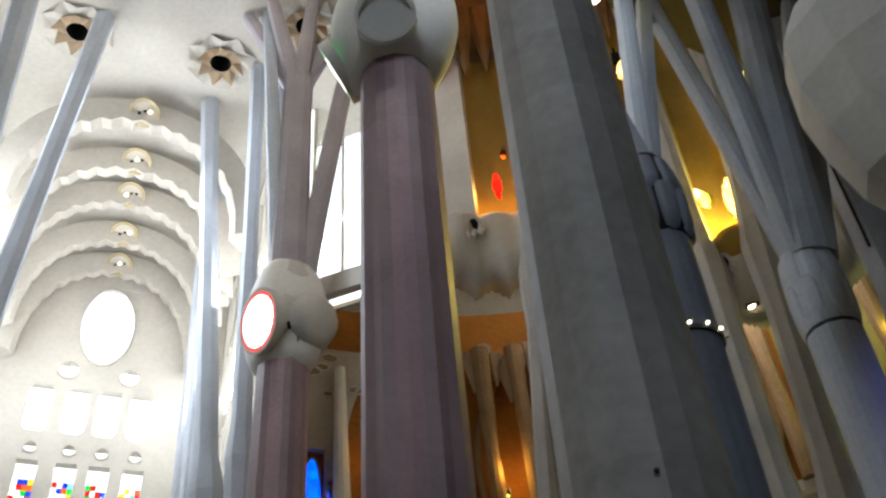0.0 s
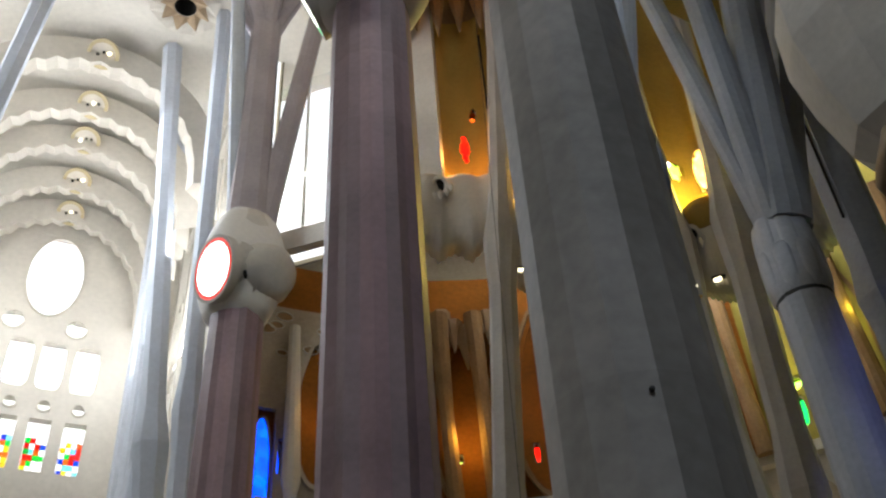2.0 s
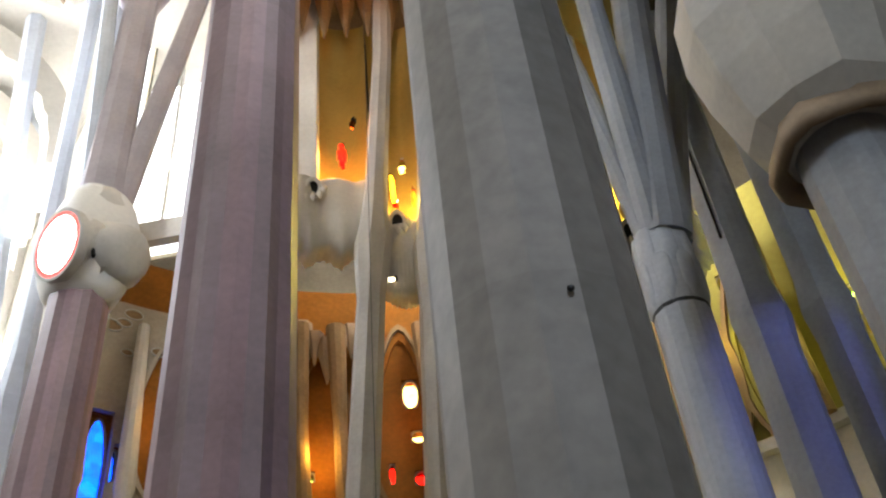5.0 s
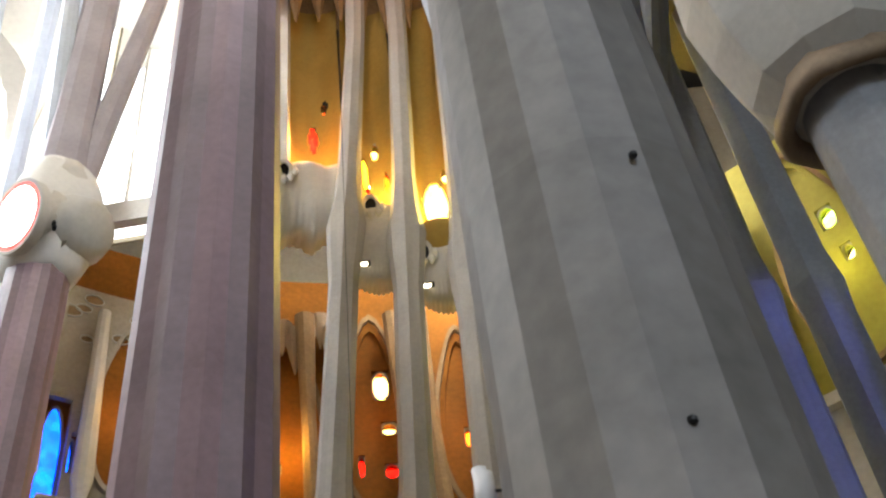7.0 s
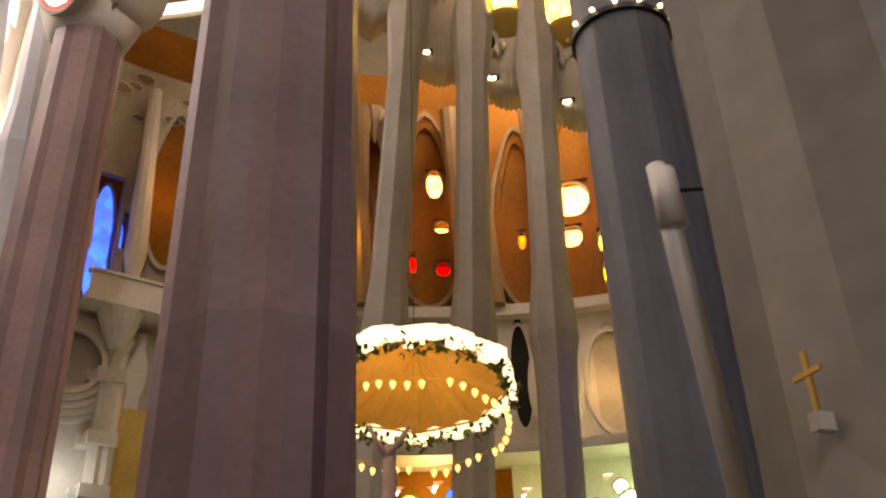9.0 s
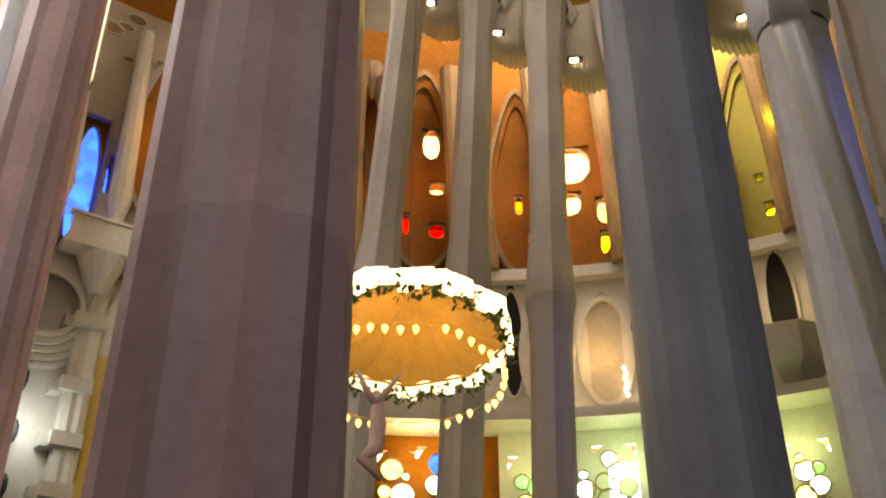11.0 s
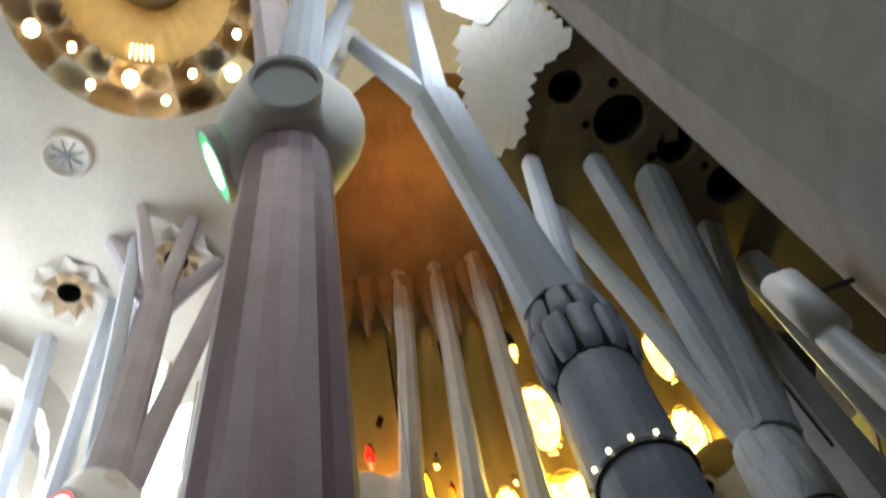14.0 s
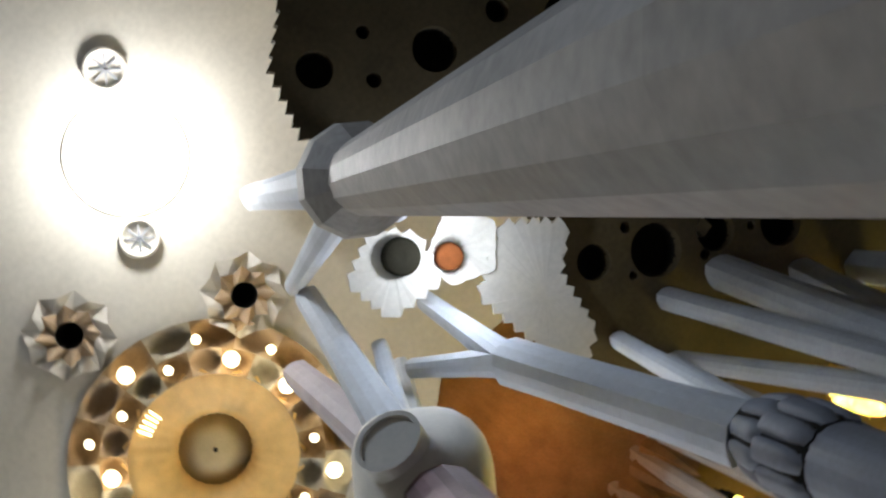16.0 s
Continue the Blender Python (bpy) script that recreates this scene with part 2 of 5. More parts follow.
VAULT = (-3.5, 20.1)
BOSSES = [(2.7, 16.6, 0.58), (-3.06, 12.1, 0.58), (-11.0, 33.6, 0.58), (-5.7, 33.0, 0.58), (-16.9, 29.2, 0.58)]
ROUNDS = [(1.85, 11.7, 0.75), (6.44, 6.2, 0.8), (-8.97, 26.95, 0.95)]
SKYLIGHT = (4.2, 9.1, 2.3)
tagged(sheet("ceiling", [(-45, -30), (15.2, -30), (15.2, 26.5), (9.0, 26.5), (5.4, 25.8), (3.4, 27.0), (1.6, 30.0), (0.0, 38.0), (-8, 50), (-45, 62)],
             [(VAULT[0], VAULT[1], 6.0), SKYLIGHT] + BOSSES, 44.0, 0.5, CREAM), "cream plastered high nave vault with round openings", "ceiling", kind="structure")
HOLES = [(11.29, 24.15, 0.62), (13.05, 25.65, 0.95), (14.99, 26.97, 0.72), (16.81, 28.76, 0.8), (13.12, 15.45, 0.75), (10.03, 12.98, 0.6), (11.85, 25.56, 0.16), (12.92, 24.27, 0.2), (11.03, 14.6, 0.25),
         (11.96, 13.36, 0.22), (15.5, 16.2, 0.4), (14.1, 27.2, 0.2), (16.0, 27.9, 0.16), (18.6, 29.4, 0.6), (14.6, 12.6, 0.5), (17.0, 18.0, 0.7), (19.5, 25.0, 0.8), (12.9, 20.0, 0.5)]
LINE = [(14.0, 2.0), (10.7, 10.9), (9.0, 11.9), (8.0, 14.0), (8.3, 17.0), (10.4, 20.2), (11.4, 22.4), (10.2, 23.3), (9.4, 25.4), (8.4, 25.9)]
SERR = [(14.0, -30)]
for (xa, ya), (xb, yb) in zip(LINE, LINE[1:]):
    n = max(2, int(math.hypot(xb - xa, yb - ya) / 0.45))
    for i in range(n):
        f, g = i / n, (i + 0.5) / n
        SERR += [(xa + (xb - xa) * f, ya + (yb - ya) * f), (xa + (xb - xa) * g + 0.26, ya + (yb - ya) * g)]
tagged(sheet("ceiling_aisle", SERR + [(8.4, 25.9), (9.5, 29), (14, 33.5), (20, 36), (36, 44), (36, -30)], HOLES, 32.0, 0.5, AISLEV), "brown aisle vault, darkened in colour, with round dark holes", "ceiling", kind="structure")
# unseen black slab added to close the top against sun and sky
tagged(new("roof", mesh_of("roof", *box(2, 14, 62, 60, 60, 0.3), BLACK)), "unseen black roof slab that keeps out sun and sky", "roof", kind="structure")
tagged(new("wall_clerestory", mesh_of("wall_clerestory", *box(15.0, -2, 38.2, 29, 0.25, 5.6, (0, 1, 0)), WALLS)), "sand stone clerestory wall above the aisle", "wall", kind="structure")
# unseen outer walls, taken up to the roof to shut daylight out
for nm, b in (("wall_south", box(2, -30, 31, 46, 0.4, 31)), ("wall_east", box(36, 14, 31, 48, 0.4, 31, (0, 1, 0))), ("wall_west", box(-45, 14, 31, 48, 0.4, 31, (0, 1, 0))),
              ("wall_north", box(2, 62, 31, 48, 0.4, 31))):
    tagged(new(nm, mesh_of(nm, *b, WALLS)), "plain sand coloured stone church wall", "wall", kind="structure")

# ---- apse ----
AX, AY, RI, RO = 6.0, 24.0, 16.0, 25.0


def on_arc(deg, r, z=0.0):
    a = radians(deg)
    return Vector((AX + r * math.sin(a), AY + r * math.cos(a), z))


def arc_wall(d0, d1, r, t, z0, z1, openings=(), n=None):
    """A curved wall of thickness t from angle d0 to d1 with rectangular-arched openings (deg, z, half width deg, half height)."""
    n = n or max(4, int((d1 - d0) / 1.0))
    cols = sorted({round(d0 + (d1 - d0) * i / n, 3) for i in range(n + 1)} | {round(v, 3) for o in openings for v in (o[0] - o[2], o[0] + o[2])})
    rows = sorted({z0, z1} | {round(v, 3) for o in openings for v in (o[1] - o[3], o[1] + o[3])})
    vs, fs, idx = [], [], {}

    def v(d, z, k):
        key = (d, z, k)
        if key not in idx:
            idx[key] = len(vs)
            vs.append(on_arc(d, r + k * t, z))
        return idx[key]
    solid = {}
    for i in range(len(cols) - 1):
        for j in range(len(rows) - 1):
            dm, zm = (cols[i] + cols[i + 1]) / 2, (rows[j] + rows[j + 1]) / 2
            solid[i, j] = not any(abs(dm - o[0]) < o[2] and abs(zm - o[1]) < o[3] for o in openings)
    for (i, j), s in solid.items():
        if not s:
            continue
        a, b, c, e = cols[i], cols[i + 1], rows[j], rows[j + 1]
        fs.append((v(a, c, 0), v(b, c, 0), v(b, e, 0), v(a, e, 0)))
        fs.append((v(a, c, 1), v(a, e, 1), v(b, e, 1), v(b, c, 1)))
        if not solid.get((i - 1, j)):
            fs.append((v(a, c, 0), v(a, e, 0), v(a, e, 1), v(a, c, 1)))
        if not solid.get((i + 1, j)):
            fs.append((v(b, c, 0), v(b, c, 1), v(b, e, 1), v(b, e, 0)))
        if not solid.get((i, j - 1)):
            fs.append((v(a, c, 0), v(a, c, 1), v(b, c, 1), v(b, c, 0)))
        if not solid.get((i, j + 1)):
            fs.append((v(a, e, 0), v(b, e, 0), v(b, e, 1), v(a, e, 1)))
    return vs, fs


def disc_on(c, nrm, rx, rz, m, name, parent, thick=0.04, n=20, point=0.0):
    """An upright elliptical plate facing nrm; point > 0 draws its top up to a tip."""
    nrm = Vector(nrm).normalized()
    side = Vector((nrm.y, -nrm.x, 0)).normalized()
    up = side.cross(nrm)
    if up.z < 0:
        up = -up
    c = Vector(c)
    vs = []
    for k in (0, 1):
        for i in range(n):
            a = 2 * math.pi * i / n
            q = math.sin(a)
            tip = (1 + point * max(0, q) ** 6)
            vs.append(c + side * (rx * math.cos(a)) + up * (rz * q * tip) - nrm * (k * thick))
    fs = [tuple(range(n)), tuple(range(2 * n - 1, n - 1, -1))] + [(i, n + i, n + (i + 1) % n, (i + 1) % n) for i in range(n)]
    return part(name, mesh_of(name, vs, fs, m), parent)


def ring_on(c, nrm, rx, rz, w, d, m, name, parent, n=24, point=0.0):
    nrm = Vector(nrm).normalized()
    side = Vector((nrm.y, -nrm.x, 0)).normalized()
    up = side.cross(nrm)
    if up.z < 0:
        up = -up
    c = Vector(c)
    vs, fs = [], []
    for i in range(n):
        a = 2 * math.pi * i / n
        for q, e in ((0, 0), (w, 0), (w, d), (0, d)):
            vs.append(c + side * ((rx + q) * math.cos(a)) + up * ((rz + q) * math.sin(a) * (1 + point * max(0, math.sin(a)) ** 6)) + nrm * e)
    for i in range(n):
        j = (i + 1) % n
        for k in range(4):
            fs.append((i * 4 + k, j * 4 + k, j * 4 + (k + 1) % 4, i * 4 + (k + 1) % 4))
    return part(name, mesh_of(name, vs, fs, m), parent)


def spandrel(c, nrm, w, h, W, H, m, parent, n=32, square=1.0):
    """A flat plate that fills a W by H opening round an elliptical light; square below 1 squares the light off."""
    nrm = Vector(nrm).normalized()
    side = Vector((nrm.y, -nrm.x, 0)).normalized()
    c = Vector(c)
    vs, fs = [], []
    for i in range(n):
        a = 2 * math.pi * i / n
        ca, sa = math.cos(a), math.sin(a)
        k = 1 / max(abs(ca), abs(sa))
        xa, za = math.copysign(abs(ca) ** square, ca), math.copysign(abs(sa) ** square, sa)
        for p, q in ((w * xa, h * za), (W * ca * k, H * sa * k)):
            vs.append(c + side * p + Vector((0, 0, q)))
        vs.append(vs[-2] - nrm * 0.12)
        vs.append(vs[-2] - nrm * 0.12)
    for i in range(n):
        a, b = i * 4, ((i + 1) % n) * 4
        fs += [(a, b, b + 1, a + 1), (a + 2, a + 3, b + 3, b + 2), (a, a + 2, b + 2, b)]
    return part("spandrel", mesh_of("spandrel", vs, fs, m), parent)


# outer apse wall with lower and upper storey lights: degrees, height, half width, half height, colour
# the sun pane at 9.3 degrees is enlarged to the size of its glare
LOW = [(-5.1, 27.5, 0.94, 0.85, "sun"), (-4.5, 25.1, 0.84, 0.35, "sun"), (-7.6, 23.2, 0.33, 0.55, "red"), (-4.5, 22.9, 0.76, 0.38, "red"), (9.3, 26.1, 2.0, 1.0, "sun"), (8.9, 24.1, 1.2, 0.6, "sun"),
       (12.3, 23.6, 0.8, 0.68, "sun"), (12.1, 22.0, 0.47, 0.57, "yellow"), (4.9, 22.2, 0.32, 0.58, "yellow"), (3.8, 24.2, 0.39, 0.51, "orange"), (27.2, 23.7, 0.49, 0.25, "lime"), (27.6, 22.2, 0.47, 0.34, "yellow"),
       (20.9, 23.8, 0.9, 0.37, "lime"), (21.0, 22.4, 0.4, 0.76, "green"), (22.2, 22.0, 0.41, 0.5, "red"),
       (-38.2, 21.9, 1.2, 3.1, "blue"), (-36.3, 22.6, 0.33, 0.9, "blue"), (-16.4, 23.1, 0.57, 0.27, "sun"), (46.5, 28.5, 0.89, 0.6, "lime"), (46.9, 26.4, 0.6, 0.43, "lime"), (43.7, 25.6, 0.58, 0.39, "lime"),
       (44.2, 23.8, 0.37, 0.55, "yellow"), (34.1, 24.6, 0.42, 0.2, "sun"), (34.2, 24.0, 0.42, 0.2, "sun"), (34.3, 22.9, 0.52, 0.54, "yellow"), (31.9, 29.1, 0.28, 0.64, "yellow"), (57.0, 24.0, 1.4, 4.0, "blue")]
# low pointed windows, each a tracery plate of roundels: degrees, height of the middle, roundels (x, z, r, colour)
ROSE = [(-7.8, 11.5, ((-0.25, 0.75, 0.4, "lime"), (0.28, 0.5, 0.13, "white"), (-0.5, -0.1, 0.24, "lime"), (0.18, -0.2, 0.42, "white"), (-0.3, -0.85, 0.34, "lime"), (0.4, -0.95, 0.3, "sun"))),
        (-4.3, 11.7, ((0.05, 0.8, 0.42, "blue"), (-0.1, 0.0, 0.38, "aqua"), (0.45, -0.2, 0.15, "blue"), (0.1, -0.8, 0.3, "red"), (-0.45, -0.7, 0.18, "green"))),
        (3.7, 11.2, ((-0.3, 0.5, 0.26, "green"), (0.25, 0.3, 0.36, "green"), (-0.2, -0.3, 0.3, "lime"), (0.35, -0.55, 0.24, "aqua"))),
        (11.1, 11.5, ((-0.2, 0.95, 0.28, "white"), (0.05, 0.5, 0.3, "white"), (-0.45, 0.1, 0.3, "aqua"), (0.42, -0.15, 0.34, "white"), (-0.3, -0.6, 0.42, "white"), (0.4, -0.85, 0.28, "aqua"))),
        (8.3, 11.3, ((0.0, 0.6, 0.16, "aqua"), (0.05, 0.05, 0.34, "white"), (0.0, -0.7, 0.34, "white"))),
        (26.8, 10.9, ((-0.25, 0.9, 0.16, "lime"), (-0.15, 0.45, 0.34, "white"), (0.3, 0.5, 0.2, "green"), (0.25, -0.1, 0.32, "white"), (-0.25, -0.4, 0.34, "lime"), (0.35, -0.8, 0.24, "green")))]
GAL = thing("wall_apse", "curved ochre apse wall with pointed lights", "wall", kind="structure")
part("wall_face", mesh_of("wall_face", *arc_wall(-46, 17, RO, 0.6, 0, 34, [(d, z, w, h) for d, z, w, h, c in LOW if d < 17] + [(d, z, 1.9, 1.5) for d, z, r in ROSE if d < 17]), OCHRE), GAL)
part("wall_face", mesh_of("wall_face", *arc_wall(17, 82, RO, 0.6, 0, 34, [(d, z, w, h) for d, z, w, h, c in LOW if d > 17] + [(d, z, 1.9, 1.5) for d, z, r in ROSE if d > 17]), OLIVE), GAL)
for d, z, w, h, c in LOW:
    wd = thing("window", "small stained glass light glowing " + c, "window", group="apse lights")
    p = on_arc(d, RO + 0.3, z)
    nrm = (Vector((AX, AY, 0)) - on_arc(d, RO)).normalized()
    wr = radians(w) * RO
    disc_on(p, nrm, wr * 1.45, h * 1.45, GL[c], "pane", wd)
    ring_on(p + nrm * 0.1, nrm, wr * 0.92, h * 0.92, 0.1, 0.12, WALLS, "frame", wd)
    spandrel(p + nrm * 0.1, nrm, wr * 0.94, h * 0.94, wr * 1.03, h * 1.03, OCHRE if d < 17 else OLIVE, wd)
    disc_on(on_arc(d, RO + 1.2, z), nrm, wr * 2.2, h * 1.8, DAY, "daylight", wd)

for d, z, rounds in ROSE:
    wd = thing("window", "pointed stone window pierced by glowing coloured roundels", "window", group="ambulatory windows")
    nrm = (Vector((AX, AY, 0)) - on_arc(d, RO)).normalized()
    side = Vector((nrm.y, -nrm.x, 0))
    c = on_arc(d, RO - (0.42 if d > 2 else 0.05), z)
    arch = [(0.95 * math.cos(a), -1.6 + 0.0 * a) for a in (math.pi, 0)] + [(0.95 * math.cos(a) ** 0.8, 0.2 + 1.35 * math.sin(a) ** 0.9) for a in [math.pi / 2 * k / 8 for k in range(8)]] + [(0.0, 1.7)] + [(-0.95 * math.cos(a) ** 0.8, 0.2 + 1.35 * math.sin(a) ** 0.9) for a in [math.pi / 2 * k / 8 for k in range(7, -1, -1)]]
    pl = sheet("tracery", arch, [(x, y, r) for x, y, r, h in rounds], 0.0, 0.14, SHADE if d > 2 else OCHRE)
    pl.parent = wd
    pl.matrix_world = Matrix(((-side.x, 0, -nrm.x, c.x), (-side.y, 0, -nrm.y, c.y), (0, 1, 0, c.z), (0, 0, 0, 1)))
    for x, y, r, h in rounds:
        disc_on(c - side * x + Vector((0, 0, y)) - nrm * 0.2, nrm, r * 1.06, r * 1.06, GL[h], "pane", wd, 0.03, 18)
        ring_on(c - side * x + Vector((0, 0, y)) + nrm * 0.0, nrm, r, r, 0.05, 0.05, BROWN, "lead", wd, 18)
    disc_on(on_arc(d, RO + 1.1, z), nrm, 1.9, 2.6, DAY, "daylight", wd)

# inner apse: niches with upper lights between slender columns, gallery band below them
BAY = [-20.0, -9.4, -0.3, 8.6, 17.2, 27.2, 37.5]
FOOT = [-23.0, -12.6, -2.4, 7.0, 17.6, 25.4, 36.0]
LIP = [33.7, 31.1, 28.9, 27.9, 27.9, 27.9]     # height of each niche's lip
EDGE_LOW = [29.1, 27.5, 26.1, 24.5, 24.4, 24.4]   # lower edge of the gallery band in each bay
UP = {0: [(-13.7, 37.2, 0.62, 1.0, "red"), (-11.9, 39.3, 0.5, 0.42, "orange"), (-18.6, 39.0, 0.45, 0.8, "yellow"), (-18.6, 37.4, 0.4, 0.45, "red")],
      1: [(-4.2, 36.4, 0.55, 0.55, "sun"), (-6.0, 34.9, 0.42, 0.95, "yellow"), (-2.8, 34.0, 0.32, 0.7, "orange"), (-5.6, 33.8, 0.4, 0.3, "red")],
      2: [(4.2, 32.2, 1.9, 1.5, "sun"), (6.0, 34.0, 0.42, 0.5, "sun")],
      3: [(12.3, 31.7, 3.3, 1.8, "sun"), (12.2, 37.5, 2.9, 2.6, "sun"), (11.8, 43.4, 0.9, 1.1, "sun")],
      4: [(22.4, 31.7, 1.5, 1.2, "sun"), (25.3, 32.4, 0.6, 0.6, "sun"), (18.6, 31.9, 0.7, 0.5, "lime")],
      5: [(30.4, 31.8, 2.0, 1.6, "sun"), (31.9, 37.2, 1.5, 2.0, "sun"), (33.9, 33.4, 0.6, 0.5, "sun")]}


def niche(i, d0, d1):
    """A concave plastered recess between two apse columns with lights low in its back."""
    t = thing("niche", "tall concave ochre niche with glowing lights at its foot", "niche", group="apse niches", kind="structure")
    holes = UP.get(i, [])
    vs, fs = [], []
    cols = [d0 + (d1 - d0) * k / 36 for k in range(37)]
    rows = [LIP[i] - 0.15 + k * (46.2 - LIP[i]) / 52 for k in range(53)]
    for z in rows:
        for k, d in enumerate(cols):
            f = (z - rows[0]) / (rows[-1] - rows[0])
            bowl = min(1, 0.02 + ((z - rows[0]) / 1.5)) ** 0.5
            deep = 1.7 * bowl * math.sin(math.pi * k / 36) ** 0.6 * (1 - 0.75 * max(0, f - 0.75) / 0.25)
            vs.append(on_arc(d, RI + 0.3 + deep, z))
    for r in range(len(rows) - 1):
        for k in range(36):
            dm, zm = (cols[k] + cols[k + 1]) / 2, (rows[r] + rows[r + 1]) / 2
            if any(((dm - o[0]) / o[2]) ** 2 + ((zm - o[1]) / o[3]) ** 2 < 1 for o in holes):
                continue
            q = r * 37 + k
            fs.append((q, q + 1, q + 38, q + 37))
    part("niche_back", mesh_of("niche_back", vs, fs, NICHE, True), t)
    for d, z, w, h, c in holes:
        wd = thing("window", "stained glass light glowing %s in an apse niche" % c, "window", group="apse niche lights")
        k = min(1, max(0, (d - d0) / (d1 - d0)))
        deep = 1.7 * math.sin(math.pi * k) ** 0.6
        nrm = (Vector((AX, AY, 0)) - on_arc(d, RI)).normalized()
        wr = radians(w) * RI
        p = on_arc(d, RI + 0.3 + deep + 0.35, z)
        disc_on(p, nrm, wr * 1.9, h * 1.6, GL[c], "pane", wd)
        if w > 1.0:
            ring_on(on_arc(d, RI + 0.3 + deep - 0.12, z), nrm, wr * 1.02, h * 1.02, 0.08, 0.1, NICHE, "frame", wd)
        disc_on(on_arc(d, RI + deep + 1.3, z), nrm, wr * 2.4, h * 2, DAY, "daylight", wd)


for i in range(len(BAY) - 1):
    niche(i, BAY[i] + 0.2, BAY[i + 1] - 0.2)

band = thing("gallery_band", "pale stone gallery band with scalloped lower edge", "gallery", kind="structure")
LAMPS = [-16.5, -7.4, 1.6, 11.4, 21.4, 32.6]
for i in range(len(BAY) - 1):
    d0, d1 = BAY[i] + (0.1 if i else -4.0), BAY[i + 1] - 0.1
    vs, fs, n = [], [], 28
    for k in range(n + 1):
        f = k / n
        d = d0 + (d1 - d0) * f
        low = EDGE_LOW[i] + 0.7 - (0.9 if i else 0.4) * math.sin(math.pi * f) - 0.16 * (k % 2)
        if i == 0:
            low += 0.6 * abs(math.sin(3 * math.pi * f))
        out = -0.35 * math.sin(math.pi * f) if i else -0.5 * abs(math.sin(2.5 * math.pi * f))
        top = LIP[i] - 0.12
        for z, r in ((low, RI + 0.25), ((low + top) / 2, RI + 0.05 + out * 0.5), (top - 0.5, RI + 0.1 + out), (top, RI + 0.25 + out * 0.5), (top + 0.1, RI + 0.9), (top - 0.4, RI + 2.1), (low + 0.3, RI + 2.1)):
            vs.append(on_arc(d, r, z))
    for k in range(n):
        for j in range(7):
            a, b = k * 7 + j, k * 7 + (j + 1) % 7
            fs.append((a, a + 7, b + 7, b))
    fs += [tuple(range(7)), tuple(n * 7 + j for j in range(6, -1, -1))]
    part("band_panel", mesh_of("band_panel", vs, fs, PALE, True), band)
    md = (d0 + d1) / 2
    fl = thing("gallery_spotlight", "small bright spotlight cluster under the gallery edge", "lamp", group="gallery spotlights")
    lz = EDGE_LOW[i] - 0.1 if i else 31.9
    for k in (-0.35, 0.0, 0.3):
        disc_on(on_arc(LAMPS[i] + k, RI - 0.1, lz + 0.08 * abs(k)), (0, -1, -0.3), 0.075, 0.085, LAMP, "bulb", fl, n=10)
    part("bracket", mesh_of("bracket", *box(*on_arc(LAMPS[i], RI + 0.05, lz + 0.17), 0.28, 0.14, 0.04), IRON), fl)
    if i > 1:
        cv, cf = lathe([(1.12, 0.12), (1.08, -0.2), (0.8, -0.8), (0.4, -1.15), (0.05, -1.3)], 24)
        part("niche_cup", mesh_of("niche_cup", [on_arc(md, RI + 0.35, LIP[i]) + Vector(v) for v in cv], cf, NICHE, True), band)
    # added point lamp; gives the niche the coloured glow of its windows
    bulb("niche_fill", on_arc(md, RI + 0.55, LIP[i] + 1.3), (330, 800, 1300, 3600, 1500, 1400)[i], ((1.0, 0.45, 0.1), (1.0, 0.62, 0.12), (1.0, 0.7, 0.15), (1.0, 0.78, 0.15), (1.0, 0.82, 0.12), (1.0, 0.82, 0.12))[i], 0.25)
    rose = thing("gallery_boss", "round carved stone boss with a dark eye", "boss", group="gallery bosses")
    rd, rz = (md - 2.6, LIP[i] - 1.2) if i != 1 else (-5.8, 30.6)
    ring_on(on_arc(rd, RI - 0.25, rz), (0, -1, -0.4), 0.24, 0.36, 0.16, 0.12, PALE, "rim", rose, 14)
    # flat black disc paints the shaded eye of the boss
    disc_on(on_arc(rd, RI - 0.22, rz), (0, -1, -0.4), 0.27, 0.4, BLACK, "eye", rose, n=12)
    for k in range(5):
        pa = math.pi * (0.1 + 0.2 * k)
        pv, pf = lathe([(0.03, -0.3), (0.16, 0.0), (0.03, 0.3)], 6)
        part("petal", mesh_of("petal", [on_arc(rd, RI - 0.3, rz) + Vector((v[0] + 0.52 * math.cos(pa), v[1] * 0.5, v[2] - 0.55 * math.sin(pa))) for v in pv], pf, PALE, True), rose)

for i, d in enumerate(FOOT[1:6]):
    c = thing("apse_column", "slender grey stone apse column with a thickened knot", "column", group="apse columns", loc=on_arc(d, RI - 0.7))
    zk = (29.0, 28.4, 26.6, 26.4, 26.4)[i]
    lean = (on_arc(BAY[i + 1], RI - 0.7) - on_arc(d, RI - 0.7)) / 12
    prof = [(0.62, 0), (0.6, 13), (0.66, 14), (0.76, 14.6), (0.68, 15.8), (0.58, 17), (0.57, zk - 3), (0.7, zk - 1.6), (0.8, zk), (0.62, zk + 1.2), (0.5, zk + 3.2), (0.46, 42), (0.5, 50)]
    vs, fs = lathe(prof, 16, lambda a, k: 1 + 0.05 * math.cos(8 * a))
    part("shaft", mesh_of("shaft", [Vector(v) + lean * (min(v[2], 46) - 19) for v in vs], fs, APSEG), c)
